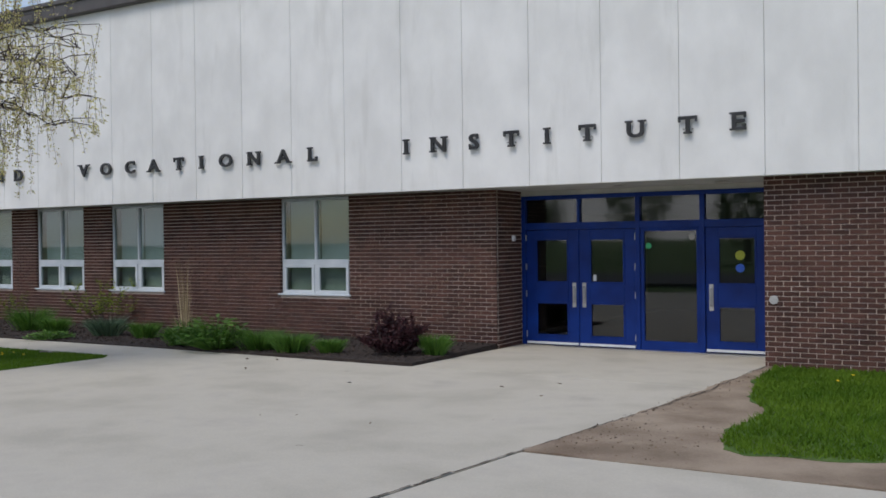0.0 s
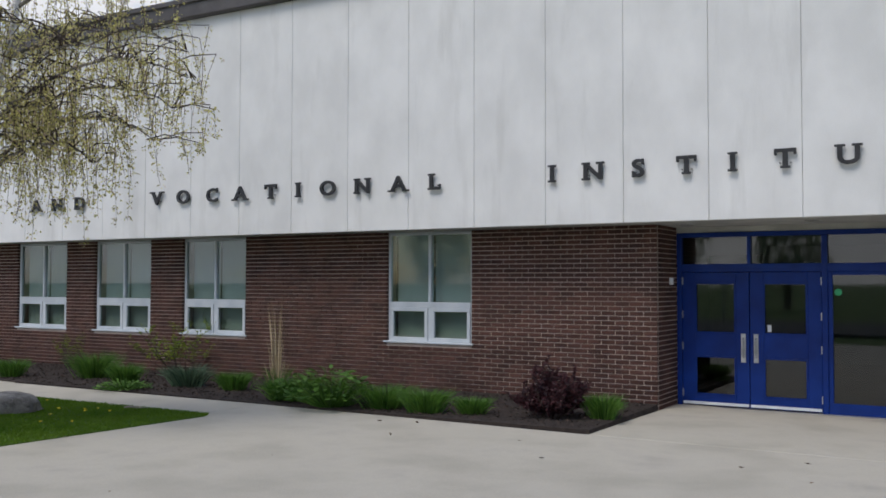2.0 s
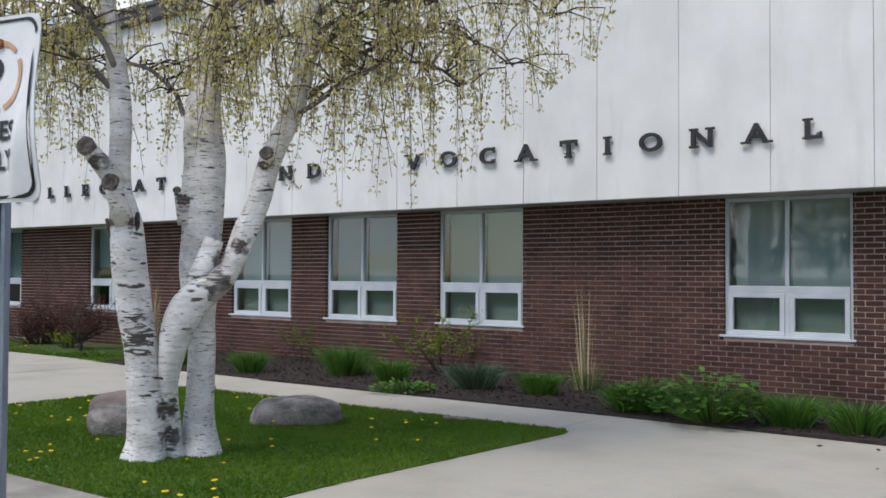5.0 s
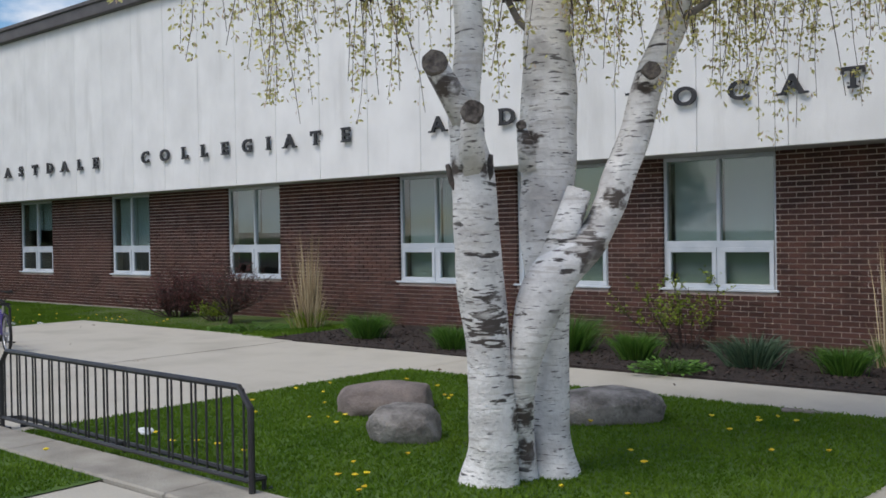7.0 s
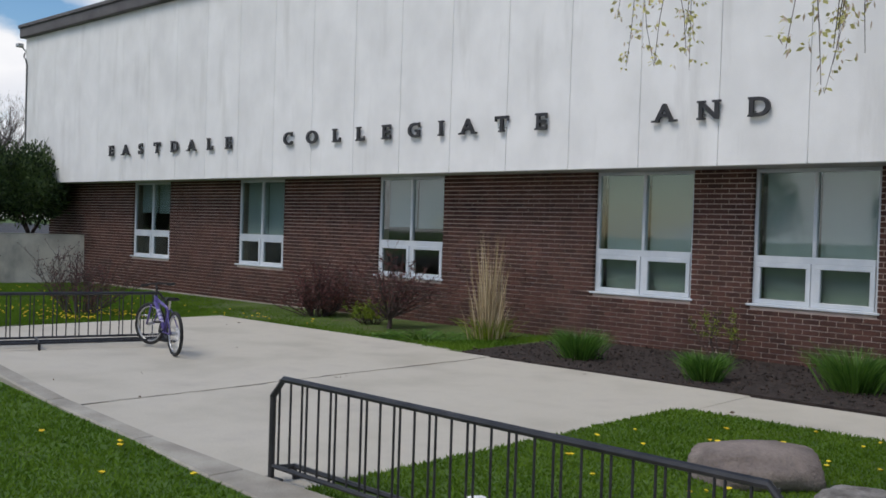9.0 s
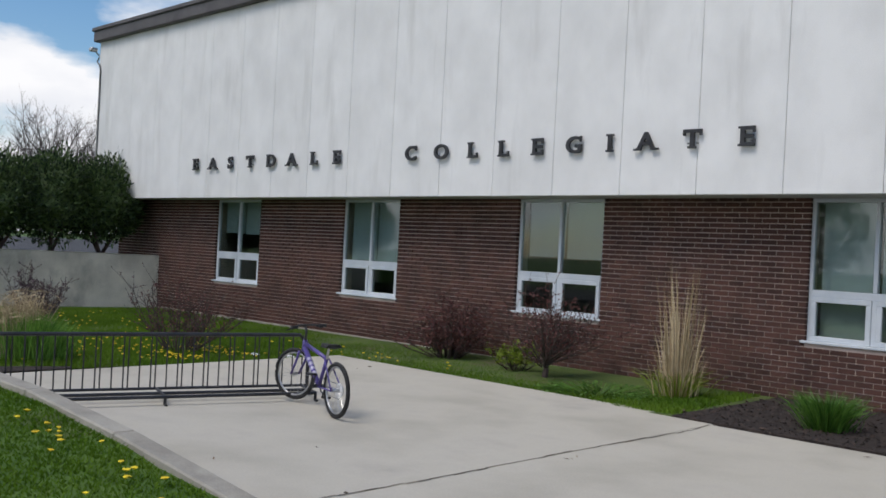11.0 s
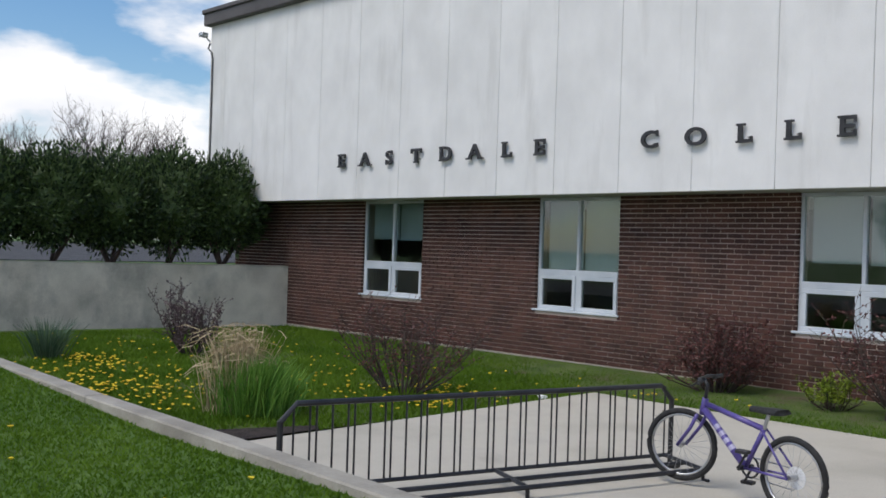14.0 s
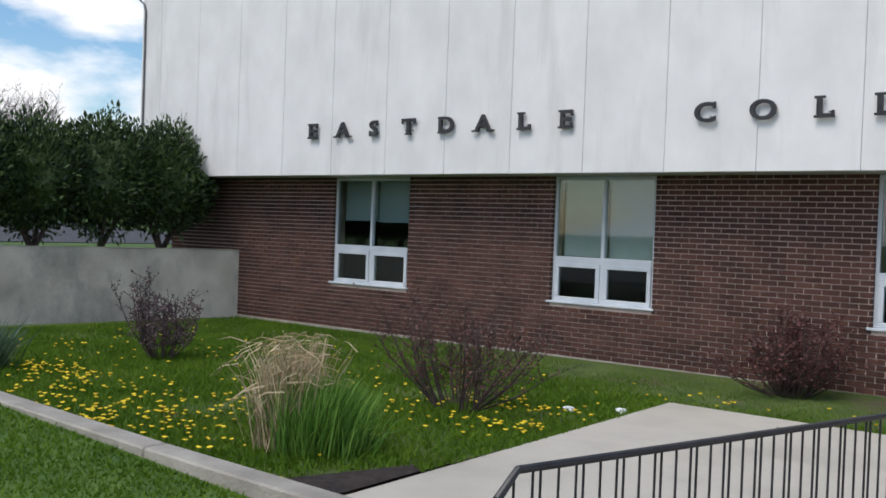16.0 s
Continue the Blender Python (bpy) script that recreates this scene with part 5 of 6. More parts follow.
# ---- planting ----
def twiggy_shrub(name, at, w, h, leaf_mat, leaves, label, seed, stems=26, stout=False, leaf_size=0.035, lo=0.15):
    rnd = random.Random(seed)
    t = thing(name, label, "shrub", at=(*at, 0.01 + lawn_fall(*at)))
    tw, lf = Shape(), Shape()
    if stout:
        tw.tube([(0, 0, -0.02), (0.02, 0, 0.16), (0.0, 0.01, 0.3)], [0.05, 0.042, 0.035], 7, wobble=0.3)
    for _ in range(stems):
        a, rad = rnd.uniform(0, 6.28), abs(rnd.gauss(0.55, 0.3))
        b = Vector((0.04 * math.cos(a), 0.04 * math.sin(a), rnd.uniform(0.18, 0.28))) if stout else Vector((0.12 * w * math.cos(a), 0.12 * w * math.sin(a), 0))
        top = Vector((math.cos(a) * w / 2 * rad * 1.3, math.sin(a) * w / 2 * rad * 1.3, h * rnd.uniform(0.45, 1.0) * (1 - 0.18 * min(rad, 1.2) ** 2)))
        m = b.lerp(top, 0.5) + Vector((math.cos(a), math.sin(a), -0.2)) * 0.06
        tw.tube([b, m, top], [0.010, 0.007, 0.003], 4)
        for _ in range(10):
            s = rnd.uniform(0.2, 1)
            c = b.lerp(m, s * 2) if s < 0.5 else m.lerp(top, s * 2 - 1)
            e = c + Vector((rnd.gauss(0, 0.10), rnd.gauss(0, 0.10), rnd.uniform(0.02, 0.2))) * (w + 0.3) * 0.9
            tw.tube([c, e], [0.004, 0.002], 3)
            for _ in range(leaves):
                f = c.lerp(e, rnd.random())
                if f.z > lo:
                    lf.leaf(f, (rnd.gauss(0, 1), rnd.gauss(0, 1), rnd.gauss(0.3, 0.8)), leaf_size * rnd.uniform(0.6, 1.3), leaf_size * 0.6)
    part("twig", tw, TWIG, t)
    part("leafage", lf, leaf_mat, t)
    return t


twiggy_shrub("barberry_shrub", (2.28, -2.0), 0.68, 0.64, PURPLE, 60, "small dense dark purple barberry shrub in the mulch", 1, 40, leaf_size=0.04, lo=0.03)
twiggy_shrub("red_shrub", (-16.85, -0.75), 1.15, 1.0, REDBUD, 9, "dense reddish brown twiggy shrub by the wall", 2, 60, leaf_size=0.042)
twiggy_shrub("red_shrub", (-14.55, -1.2), 1.55, 1.3, REDBUD, 5, "open reddish shrub on one stout stem by the wall", 3, 40, True, leaf_size=0.042)
twiggy_shrub("bare_shrub", (-18.95, -4.35), 1.75, 1.08, REDBUD, 5, "nearly leafless brown twiggy shrub on the lawn", 4, 44)
twiggy_shrub("bare_shrub", (-23.45, -4.6), 0.95, 1.12, MAUVE, 12, "upright purple-grey twiggy shrub before the concrete wall", 5, 32)
twiggy_shrub("lime_shrub", (-15.25, -0.95), 0.6, 0.48, LIME, 22, "small bright lime green shrub by the wall", 6, 16)
twiggy_shrub("climbing_shrub", (-5.85, -0.42), 1.6, 0.95, LIME, 9, "thin yellow-green shrub below the window", 7, 14, lo=0.3, leaf_size=0.05)
twiggy_shrub("climbing_shrub", (-9.05, -0.42), 0.7, 0.75, LIME, 7, "thin yellow-green shrub below the window", 8, 9, lo=0.3)


def grass_clump(name, at, w, h, material, count, label, seed, width=0.012, droop=0.35, dry=0, dry_h=0.0, dry_w=0.7):
    rnd = random.Random(seed)
    t = thing(name, label, "ornamental grass" if dry else "plant", at=(*at, 0.01 + lawn_fall(*at)))
    s, d = Shape(), Shape()
    for i in range(count + dry):
        a, r = rnd.uniform(0, 6.28), abs(rnd.gauss(0, 0.45))
        b = Vector((math.cos(a) * r * w * 0.3, math.sin(a) * r * w * 0.3, 0))
        hh = h * rnd.uniform(0.55, 1.0) if i < count else dry_h * (0.25 + 0.75 * rnd.random() ** 1.4)
        lean = (droop if i < count else droop * 0.55) * rnd.uniform(0.3, 1.2)
        tip = b + Vector((math.cos(a) * w * 0.5 * lean * 1.6, math.sin(a) * w * 0.5 * lean * 1.6, hh))
        (s if i < count else d).blade(b, tip, width * rnd.uniform(0.6, 1.3) * (1 if i < count else dry_w))
    if count:
        part("blade", s, material, t)
    if dry:
        part("dry_stalks", d, STRAW, t, "dry straw-coloured stalks")


def mound_grass(at):
    rnd = random.Random(12)
    t = thing("mound_grass", "mounded ornamental grass, green shoots with a shaggy dry straw top", "ornamental grass", at=(*at, 0.01 + lawn_fall(*at)))
    green, dry = Shape(), Shape()
    rv, fv = Vector((0.78, 0.62, 0)), Vector((-0.62, 0.78, 0))
    for i in range(2600):
        b = rv * rnd.gauss(0.14, 0.15) + fv * rnd.gauss(0, 0.14)
        tip = b * 1.25 + Vector((rnd.gauss(0, 0.10), rnd.gauss(0, 0.10), rnd.uniform(0.34, 0.72) * (1 - 0.6 * b.length)))
        green.blade(b, tip, rnd.uniform(0.008, 0.014))
    for i in range(1100):
        b = rv * rnd.gauss(-0.06, 0.11) + fv * rnd.gauss(0.05, 0.11)
        h = rnd.uniform(0.4, 0.95) * (1 - 0.5 * b.length)
        tip = b + rv * rnd.gauss(0.0, 0.13) + fv * rnd.gauss(0, 0.12) + Vector((0, 0, h))
        dry.blade(b + Vector((0, 0, 0.02)), tip, rnd.uniform(0.006, 0.012))
        if rnd.random() < 0.3:
            dry.blade(tip, tip + rv * rnd.gauss(-0.08, 0.14) + fv * rnd.gauss(0, 0.1) + Vector((0, 0, rnd.gauss(-0.08, 0.08))), 0.008)
    part("blade", green, REED, t)
    part("dry_stalks", dry, STRAW, t, "dry straw-coloured stalks")


grass_clump("reed_grass", (-12.54, -1.05), 0.95, 0.42, LIME, 160, "tall dry feather reed grass with green shoots", 11, 0.012, 0.50, 210, 1.76, 1.1)
mound_grass((-18.72, -6.74))
grass_clump("reed_grass", (-3.17, -0.95), 0.55, 0.4, GREEN, 90, "thin dry reed stalks with green shoots in the bed", 13, 0.010, 0.6, 44, 1.6, 1.5)
grass_clump("grass_tuft", (-23.8, -6.6), 0.7, 0.6, BLUEGREEN, 300, "grey-green grass tuft by the concrete wall", 14, 0.012, 0.6)
for k, (x, y, w, h) in enumerate([(-10.30, -1.9, 0.72, 0.42), (-8.38, -2.2, 0.62, 0.36), (-6.95, -1.55, 0.9, 0.50), (-5.80, -1.85, 0.6, 0.36), (-3.4, -1.75, 0.6, 0.32), (2.85, -1.75, 0.5, 0.34), (-0.1, -2.35, 0.7, 0.36), (0.6, -2.4, 0.7, 0.34), (-1.9, -2.3, 0.7, 0.34), (1.2, -2.2, 0.5, 0.24)]):
    grass_clump("green_tuft", (x, y), w, h, GREEN, 800, "fresh green leafy tuft in the mulch bed", 20 + k, 0.010, 0.55)
grass_clump("blue_tuft", (-4.4, -1.75), 0.85, 0.40, BLUEGREEN, 420, "blue-green strap-leaved clump in the mulch bed", 31, 0.016, 0.5)


def leafy_plant(at, w, h, seed, label, count=190, size=0.13):
    rnd = random.Random(seed)
    t = thing("leafy_plant", label, "plant", at=(*at, 0.01 + lawn_fall(*at)))
    s, st = Shape(), Shape()
    for _ in range(count):
        a, r = rnd.uniform(0, 6.28), math.sqrt(rnd.random())
        c = Vector((math.cos(a) * r * w / 2, math.sin(a) * r * w / 2, h * (1 - r * r * 0.6) * rnd.uniform(0.5, 1)))
        st.tube([(c.x * 0.3, c.y * 0.3, 0), tuple(c)], [0.005, 0.003], 3)
        d = Vector((math.cos(a), math.sin(a), rnd.uniform(-0.3, 0.5)))
        s.leaf(c, d, size * rnd.uniform(0.6, 1.3), size * 0.6, Vector((rnd.gauss(0, 0.3), rnd.gauss(0, 0.3), 1)))
    part("stem", st, GREEN, t)
    part("leafage", s, GREEN, t)


leafy_plant((-0.85, -2.55), 1.15, 0.56, 51, "broad-leaved green plant at the bed edge", 330, 0.12)
leafy_plant((-5.0, -2.6), 0.85, 0.16, 52, "low spreading green plant at the bed edge", 200, 0.07)
leafy_plant((-1.6, -2.3), 0.9, 0.44, 53, "broad-leaved green plant at the bed edge", 240, 0.09)
leafy_plant((-13.3, -1.7), 1.6, 0.16, 54, "low green weeds along the wall", 260, 0.06)

# bark chips over the bed
chips = Shape()
rnd = random.Random(5)
for _ in range(9000):
    x, y = rnd.uniform(-11.7, 3.0), rnd.uniform(-2.68, -0.02)
    chips.leaf((x, y, 0.022 + rnd.random() * 0.02), (rnd.gauss(0, 1), rnd.gauss(0, 1), rnd.gauss(0, 0.3)), rnd.uniform(0.02, 0.07), rnd.uniform(0.01, 0.028))
solid("bark_chips", chips, CHIP, "loose dark bark chips on the planting bed", "mulch", "stuff")


litter = Shape()
rnd = random.Random(77)
for _ in range(380):
    s = rnd.random()
    x, y = (6.84 + 0.50 * s + abs(rnd.gauss(0, 0.2)), -6.85 + 5.6 * s) if rnd.random() < 0.6 else (7.0 + rnd.random() * 1.2, -6.85 + rnd.random() * 1.6)
    litter.leaf((x, y, 0.012 + paving_z(x, y) + rnd.random() * 0.012), (rnd.gauss(0, 1), rnd.gauss(0, 1), rnd.gauss(0, 0.2)), rnd.uniform(0.012, 0.034), rnd.uniform(0.007, 0.016))
solid("leaf_litter", litter, LITTER, "dry brown leaf litter on the bare dirt", "leaf litter", "stuff")
drift = Shape()
for _ in range(900):
    x, y = rnd.uniform(-27.0, -18.6), -8.42 + abs(rnd.gauss(0, 0.28))
    if y > -7.2 or rnd.random() > 0.25 + 0.75 * min(1.0, (-18.6 - x) / 4):
        continue
    drift.leaf((x, y, 0.03 + rnd.random() * 0.03), (rnd.gauss(0, 1), rnd.gauss(0, 1), rnd.gauss(0, 0.25)), rnd.uniform(0.03, 0.08), rnd.uniform(0.02, 0.045))
strays = Shape()
for x, y in [(1.08, -4.0), (1.14, -4.03), (-11.05, -5.42), (-11.0, -5.36), (-11.02, -5.25), (-9.6, -3.4)] + [(rnd.uniform(-17.2, 6.0), rnd.uniform(-8.2, -2.9)) for _ in range(46)]:
    if not (-7.9 < x < -1.7 and y < -3.9):
        strays.leaf((x, y, 0.012 + paving_z(x, y)), (rnd.gauss(0, 1), rnd.gauss(0, 1), 0.1), rnd.uniform(0.03, 0.09), rnd.uniform(0.012, 0.03))
solid("leaf_litter", strays, LITTER, "stray dry leaves and twig bits on the paving", "leaf litter", "stuff")
solid("leaf_litter", drift, LITTER, "dry brown leaves drifted along the kerb on the lawn", "leaf litter", "stuff")


# ---- dandelions and grass ----
def dandelions(name, places, z, seed, label):
    rnd = random.Random(seed)
    s = Shape()
    for x, y in places:
        n, r, h = len(s.v), rnd.uniform(0.016, 0.028), z(x, y) + rnd.uniform(0.045, 0.085)
        k = 7
        s.v += [(x, y, h + 0.008)] + [(x + r * math.cos(6.283 * i / k), y + r * math.sin(6.283 * i / k), h + rnd.uniform(-0.004, 0.006)) for i in range(k)]
        s.f += [(n, n + 1 + i, n + 1 + (i + 1) % k) for i in range(k)]
        s.v += [(x, y, h - 0.014)]
        s.f += [(n + 1 + k, n + 1 + (i + 1) % k, n + 1 + i) for i in range(k)]
    solid(name, s, YELLOW, label, "flowers", "stuff")


rnd = random.Random(8)
spots = []
for cx, cy, sx, sy, n in [(-21.3, -6.9, 1.3, 0.55, 190), (-20.2, -7.2, 0.5, 0.35, 70), (-22.8, -6.2, 0.5, 0.3, 60), (-19.9, -5.2, 0.9, 0.7, 90), (-22, -3.2, 2.2, 1.2, 40), (-18.5, -3.9, 0.55, 0.35, 60), (-18.0, -4.9, 0.25, 0.2, 34), (-24.5, -5, 1.2, 1.0, 50), (-17.2, -2.0, 0.8, 0.25, 16)]:
    c = 0
    while c < n:
        x, y = rnd.gauss(cx, sx), rnd.gauss(cy, sy)
        if -27.0 < x < -17.65 and -8.3 < y < -0.3 or (x >= -17.65 and x < -12 and -2.2 < y < -0.3):
            spots.append((x, y))
            c += 1
dandelions("dandelions", spots, lambda x, y: 0.012 + lawn_fall(x, y), 1, "bright yellow dandelions scattered over the corner lawn")
dandelions("dandelions", [(rnd.uniform(-7.5, -2.0), rnd.uniform(-8.3, -4.3)) for _ in range(70)], lambda x, y: 0.012, 2, "a few yellow dandelions on the birch lawn")
dandelions("dandelions", [(rnd.uniform(-18, -6.4), rnd.uniform(-10.5, -8.8)) for _ in range(50)], outer_z, 3, "a few yellow dandelions on the street lawn")
dandelions("dandelions", [(rnd.gauss(-12.4, 0.5), rnd.gauss(-8.95, 0.09)) for _ in range(16)], outer_z, 5, "yellow dandelions growing along the kerb")
dandelions("dandelions", [(rnd.uniform(8.3, 10.5), rnd.uniform(-2.2, -0.7)) for _ in range(12)], lambda x, y: 0.012 + paving_z(x, y), 4, "a few yellow dandelions by the entrance wall")


def inside(x, y, poly):
    hit = np.zeros(x.shape, bool)
    n = len(poly)
    for i in range(n):
        (ax, ay), (bx, by) = poly[i], poly[(i + 1) % n]
        cross = ((ay > y) != (by > y)) & (x < (bx - ax) * (y - ay) / ((by - ay) if by != ay else 1e-9) + ax)
        hit ^= cross
    return hit


def grass(name, poly, density, zfun, label, seed, hmin=0.025, hmax=0.065, bare=0.0):
    g = np.random.default_rng(seed)
    x0, y0 = min(p[0] for p in poly), min(p[1] for p in poly)
    x1, y1 = max(p[0] for p in poly), max(p[1] for p in poly)
    n = int((x1 - x0) * (y1 - y0) * density)
    x, y = g.uniform(x0, x1, n), g.uniform(y0, y1, n)
    keep = inside(x, y, poly)
    x, y = x[keep], y[keep]
    if bare:
        f = np.array([noise.noise(Vector((a * 0.9, b * 0.9, seed))) for a, b in zip(x, y)])
        ok = g.random(len(x)) > np.clip((f - 0.05) * bare, 0, 0.92)
        x, y = x[ok], y[ok]
    n = len(x)
    z = np.array([zfun(a, b) for a, b in zip(x, y)]) if callable(zfun) else np.full(n, zfun)
    h, a, w = g.uniform(hmin, hmax, n), g.uniform(0, 6.283, n), g.uniform(0.005, 0.011, n)
    lx, ly = g.normal(0, 0.6, n) * h, g.normal(0, 0.6, n) * h
    v = np.empty((n, 3, 3))
    v[:, 0] = np.stack([x - np.cos(a) * w, y - np.sin(a) * w, z - 0.004], 1)
    v[:, 1] = np.stack([x + np.cos(a) * w, y + np.sin(a) * w, z - 0.004], 1)
    v[:, 2] = np.stack([x + lx, y + ly, z + h], 1)
    s = Shape()
    s.v = v.reshape(-1, 3).tolist()
    s.f = np.arange(3 * n).reshape(-1, 3).tolist()
    solid(name, s, BLADE, label, "grass", "stuff")


grass("grass_birch", [(-7.84, -8.49), (-1.95, -8.49), (-1.91, -7.0), (-1.70, -4.1), (-1.82, -3.93), (-7.6, -3.99), (-7.72, -4.15)], 3600, 0.012, "short mown grass under the birch", 1, 0.012, 0.030)
grass("grass_corner", [(-27.6, -8.4), (-18.07, -8.4), (-18.15, -7.5), (-17.9, -6.92), (-17.76, -6.55), (-17.58, -6.6), (-17.58, -2.4), (-11.7, -2.55), (-11.9, -0.05), (-27.4, -0.05)], 1900, lambda x, y: 0.012 + lawn_fall(x, y), "mown grass with bare soil patches by the wall", 2, 0.03, 0.07, 1.5)
grass("grass_street", [(-27, -10.72), (-5.92, -10.72), (-5.92, -8.89), (-7.2, -8.89), (-9.5, -8.66), (-27, -8.66)], 3200, outer_z, "mown grass on the street side of the kerb", 3, 0.014, 0.034)
grass("grass_entrance", [(12.0, -6.0), (10.5, -5.97), (9.44, -6.02), (8.43, -6.25), (8.17, -5.88), (8.08, -5.3), (8.2, -4.2), (7.87, -3.4), (7.58, -1.85), (7.5, -0.35), (12.0, -0.35)], 1700, lambda x, y: 0.012 + paving_z(x, y), "mown grass beside the entrance", 4, 0.03, 0.07)

# ---- small fixtures ----
pl = thing("door_opener_button", "round steel push plate on the brick pier", "push button", at=(7.50, -0.307, 0.86))
part("plate", Shape().tube([(0, 0.0, 0), (0, -0.012, 0)], 0.062, 20), STEEL, pl)
part("button", Shape().tube([(0, -0.012, 0), (0, -0.02, 0)], 0.044, 20), STEEL, pl)
al = thing("wall_sensor", "small white sensor box on the brick return", "sensor", at=(2.994, 0.62, 1.77))
part("housing", Shape().box(0.0, 0.05, -0.035, 0.035, -0.05, 0.05, 0.008), WHITE, al)
for x in (3.4, 5.1, 6.7):
    dl = thing("recessed_light", "round recessed light in the soffit, unlit", "ceiling light", "soffit lights", at=(x, 0.10, SOFFIT_Z))
    part("trim_ring", Shape().tube([(0, 0, 0.0), (0, 0, -0.012)], 0.11, 20), STEEL, dl)
    part("lens", Shape().tube([(0, 0, -0.012), (0, 0, -0.016)], 0.085, 20), JOINT, dl)
fl = thing("wall_floodlight", "grey flood light and conduit at the panel corner", "wall lamp", at=(-29.92, -0.55, 6.10))
part("bracket", Shape().tube([(0.02, 0, 0.1), (-0.12, -0.05, 0.22), (-0.12, -0.12, 0.30)], 0.02, 8), STEEL, fl)
part("lamp_head", Shape().box(-0.20, -0.04, -0.26, -0.08, 0.26, 0.36, 0.02), STEEL, fl)
part("conduit", Shape().tube([(-0.02, -0.05, 0.12), (-0.04, -0.085, 0.0), (0.10, -0.085, -0.10), (0.14, -0.075, -0.25), (0.14, -0.075, -3.5)], 0.020, 8), LETTER_EDGE, fl)


def sticker(x, z, r, material, label, y=DY + 0.046):
    ob = part("door_sticker", Shape().tube([(0, 0, 0), (0, -0.002, 0)], r, 20), material)
    ob.location = (x, y, z)
    tagged(ob, label, "sticker", "stickers on the entrance glass")


LIMEPAINT = surface("lime_sticker", (0.32, 0.36, 0.02), (0.42, 0.46, 0.04), 30, 0.5)
BLUEPAINT = surface("blue_sticker", (0.02, 0.10, 0.55), (0.04, 0.16, 0.70), 30, 0.5)
GREENPAINT = surface("green_sticker", (0.02, 0.35, 0.12), (0.05, 0.45, 0.2), 30, 0.5)
sticker(6.735, 1.46, 0.075, LIMEPAINT, "round lime yellow notice on the door glass")
sticker(6.735, 1.26, 0.068, BLUEPAINT, "round blue access symbol on the door glass")
sticker(5.27, 1.62, 0.05, GREENPAINT, "small green sticker on the sidelight glass", DY + 0.05)
sticker(5.98, 1.76, 0.05, JOINT, "round grey emblem on the sidelight glass", DY + 0.05)
tag = part("door_notice", Shape().box(0, 0.055, -0.002, 0, 0, 0.10), SIGNWHITE)
tag.location = (4.31, DY + 0.044, 1.04)
tagged(tag, "small white paper notice on the door glass", "notice")
st = part("flat_stone", Shape().box(-0.17, 0.17, -0.06, 0.06, 0, 0.03, 0.012), ROCK_A)
st.matrix_world = pose(-3.05, -4.05, 0.0, 0, 3, 20)
tagged(st, "flat broken piece of stone on the walk edge", "stone")
for x, y in ((-18.15, -3.55), (-17.75, -3.2), (-6.9, -7.9)):
    bm = bmesh.new()
    bmesh.ops.create_icosphere(bm, subdivisions=2, radius=0.05)
    for v in bm.verts:
        v.co *= 1 + 0.8 * noise.noise(v.co * 25)
        v.co.z *= 0.6
    ob = part("crumpled_paper", Shape().take(bm), SIGNWHITE)
    ob.location = (x, y, 0.035 + lawn_fall(x, y))
    tagged(ob, "crumpled white paper litter on the grass", "litter", "litter")

# ---- the bricks, last ----
COURSE, LONG, GAP = 0.0705, 0.215, 0.0135
FIELD = {}


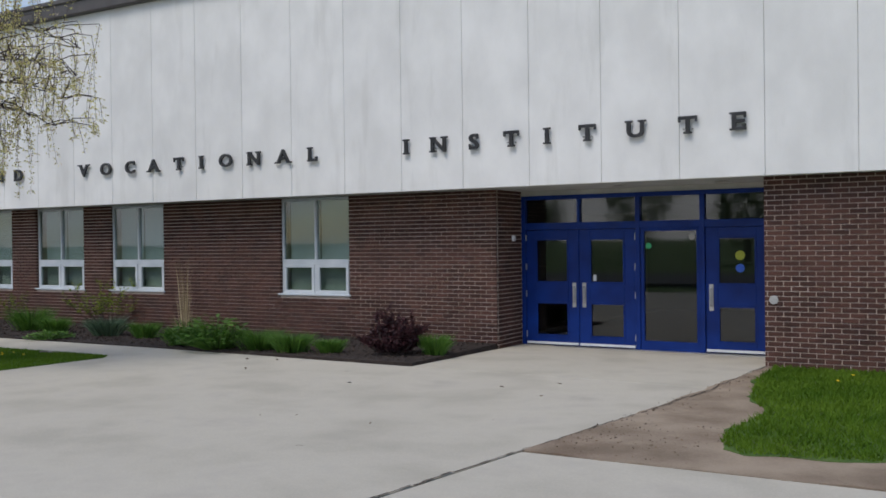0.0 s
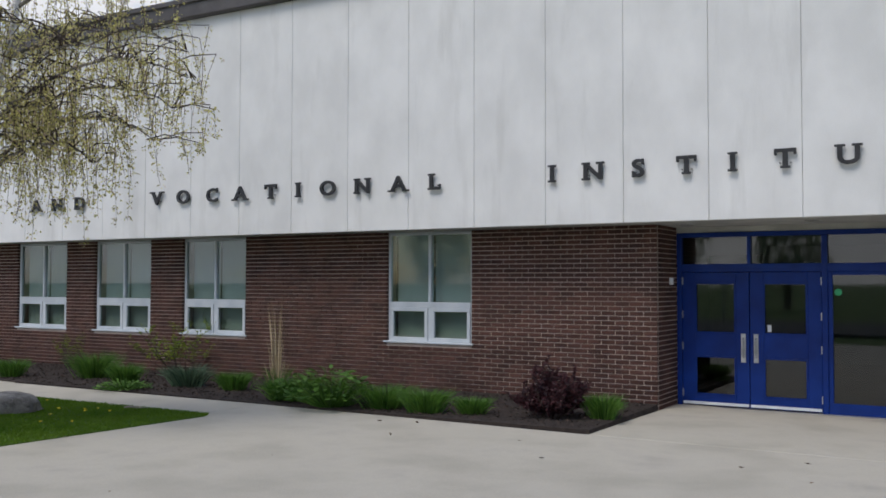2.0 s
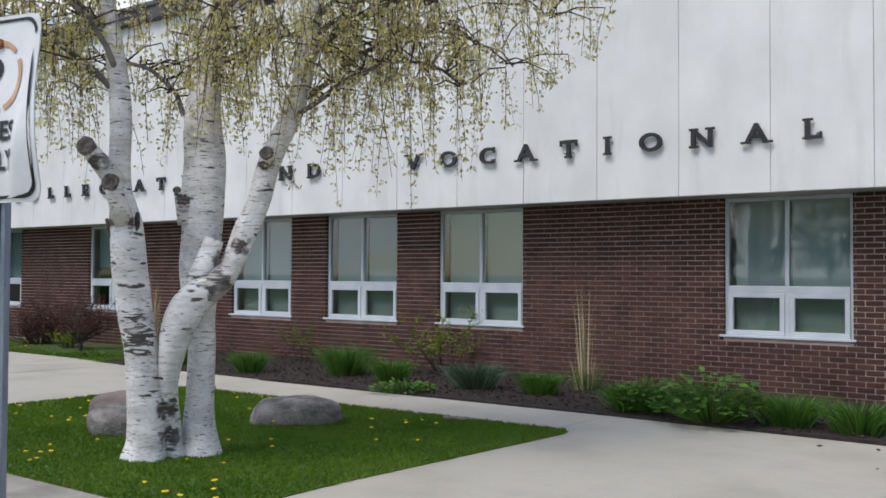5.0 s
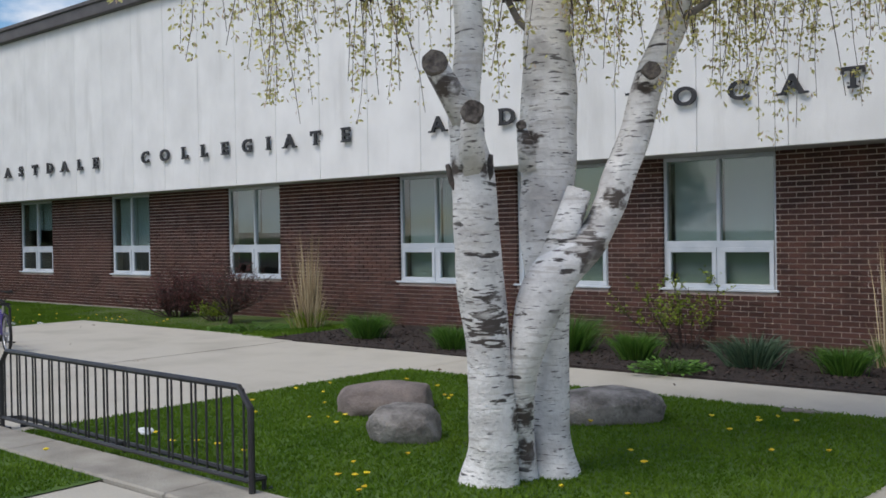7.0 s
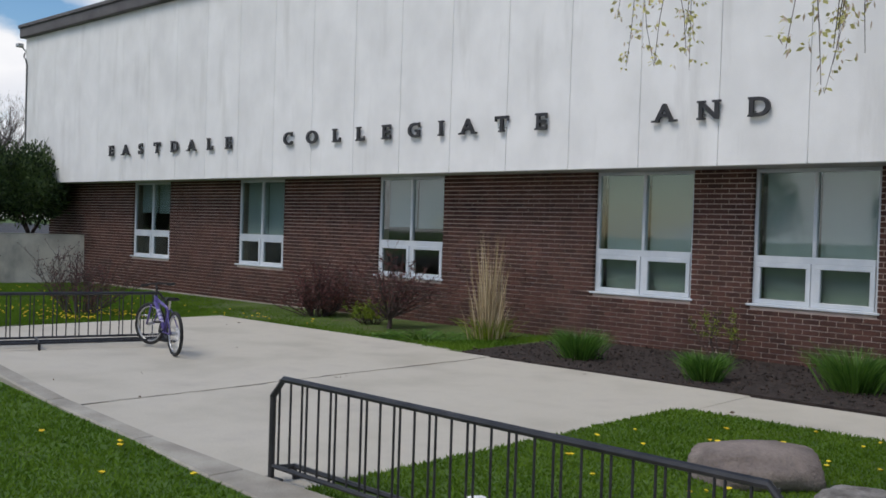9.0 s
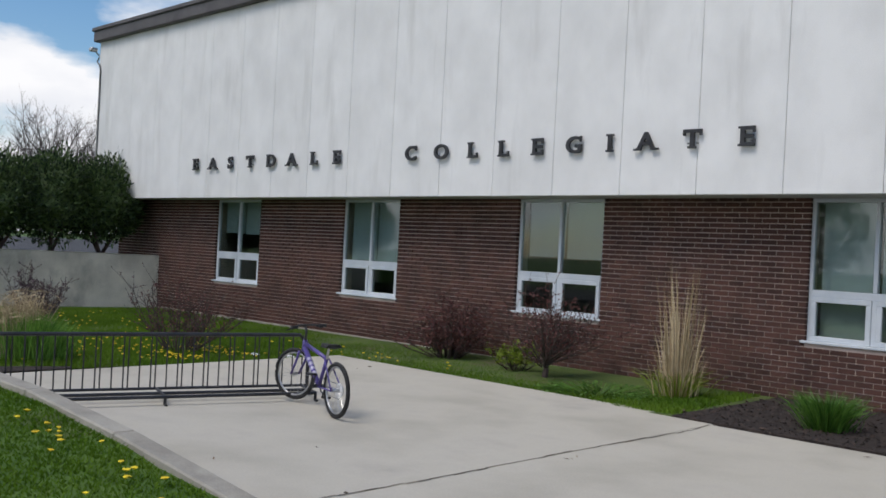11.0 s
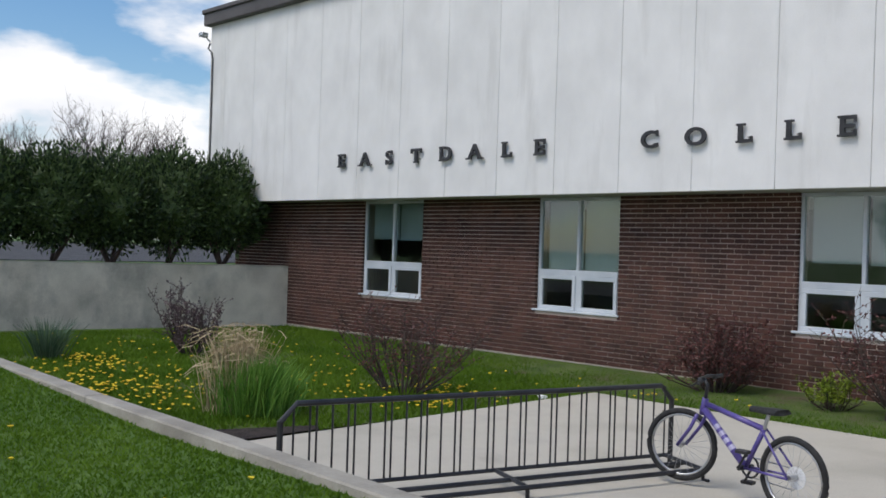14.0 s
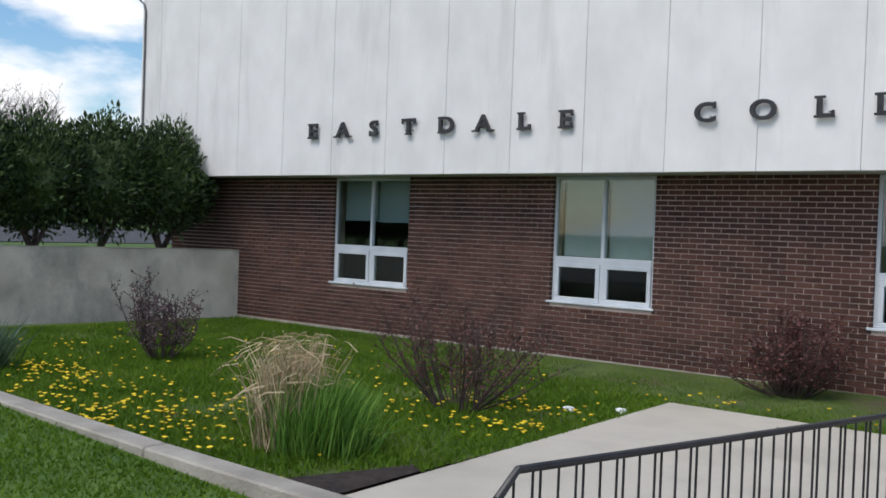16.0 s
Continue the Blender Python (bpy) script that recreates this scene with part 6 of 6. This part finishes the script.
def lay(xa, xb, za, zb, face, axis, near, parent, field):
    """Running bond between two ends; axis 'x' runs along the front, 'y' along a return."""
    k = int(math.floor(za / COURSE))
    while k * COURSE < zb - 0.02:
        z0, z1 = max(k * COURSE, za), min(k * COURSE + COURSE - GAP, zb)
        u = math.floor(xa / LONG) * LONG - (LONG / 2 if k % 2 else 0)
        while u < xb:
            a, b = max(u, xa), min(u + LONG - GAP, xb)
            if b - a > 0.012 and z1 - z0 > 0.02:
                e = random.uniform(-0.0015, 0.0015)
                if near(a, z0):
                    key = (round(b - a, 3), round(z1 - z0, 3), axis)
                    if key not in FIELD:
                        w, h = key[0], key[1]
                        s = Shape().box(0, w, -0.006, 0.05, 0, h, 0.003) if axis == "x" else Shape().box(-0.05, 0.006, 0, w, 0, h, 0.003)
                        FIELD[key] = s.mesh("brick", BRICK)
                    ob = new("brick", FIELD[key])
                    ob.parent = parent
                    ob.location = (a, face + e, z0) if axis == "x" else (face + e, a, z0)
                else:
                    n = len(field.v)
                    if axis == "x":
                        y = face - 0.006 + e
                        field.v += [(a, y, z0), (b, y, z0), (b, y, z1), (a, y, z1), (a, face + 0.03, z0), (b, face + 0.03, z0), (b, face + 0.03, z1), (a, face + 0.03, z1)]
                        field.f += [(n, n + 1, n + 2, n + 3), (n + 3, n + 2, n + 6, n + 7), (n, n + 4, n + 5, n + 1), (n, n + 3, n + 7, n + 4), (n + 1, n + 5, n + 6, n + 2)]
                    else:
                        x = face + 0.006 + e
                        field.v += [(x, a, z0), (x, b, z0), (x, b, z1), (x, a, z1), (face - 0.03, a, z0), (face - 0.03, b, z0), (face - 0.03, b, z1), (face - 0.03, a, z1)]
                        field.f += [(n, n + 1, n + 2, n + 3), (n + 3, n + 2, n + 6, n + 7), (n, n + 4, n + 5, n + 1), (n, n + 3, n + 7, n + 4), (n + 1, n + 5, n + 6, n + 2)]
            u += LONG
        k += 1


def near_front(x, z):
    return -0.05 < x < 2.9 and z < 1.40


field = Shape()
rest = [-29.6] + [v for ab in OPEN for v in ab] + [2.99]
lay(-29.6, 2.99, -0.141, 10 * COURSE - 0.002, WALL_Y, "x", near_front, wall_south, field)
for a, b in zip(rest[::2], rest[1::2]):
    lay(a, b, 10 * COURSE, SOFFIT_Z - 0.003, WALL_Y, "x", near_front, wall_south, field)
lay(WALL_Y + 0.05, DY, -0.141, SOFFIT_Z - 0.003, 2.99, "y", lambda x, z: False, wall_south, field)
for a, b in OPEN:
    k = 11
    while k * COURSE < SOFFIT_Z - 0.03:
        z0, z1 = k * COURSE, min(k * COURSE + COURSE - GAP, SOFFIT_Z - 0.003)
        field.box(a - 0.02, a + 0.006, WALL_Y + 0.001, WALL_Y + (0.10 if k % 2 else 0.105), z0, z1)
        field.box(b - 0.006, b + 0.02, WALL_Y + 0.001, WALL_Y + (0.10 if k % 2 else 0.105), z0, z1)
        k += 1
tagged(part("brick_field", field, BRICK_ISLE, wall_south), kind="stuff")
field = Shape()
lay(7.376, 12.0, -0.21, SOFFIT_Z - 0.003, -0.30, "x", lambda x, z: x < 8.6 and z < 1.2, wall_entrance, field)
tagged(part("brick_field", field, BRICK_ISLE, wall_entrance), kind="stuff")
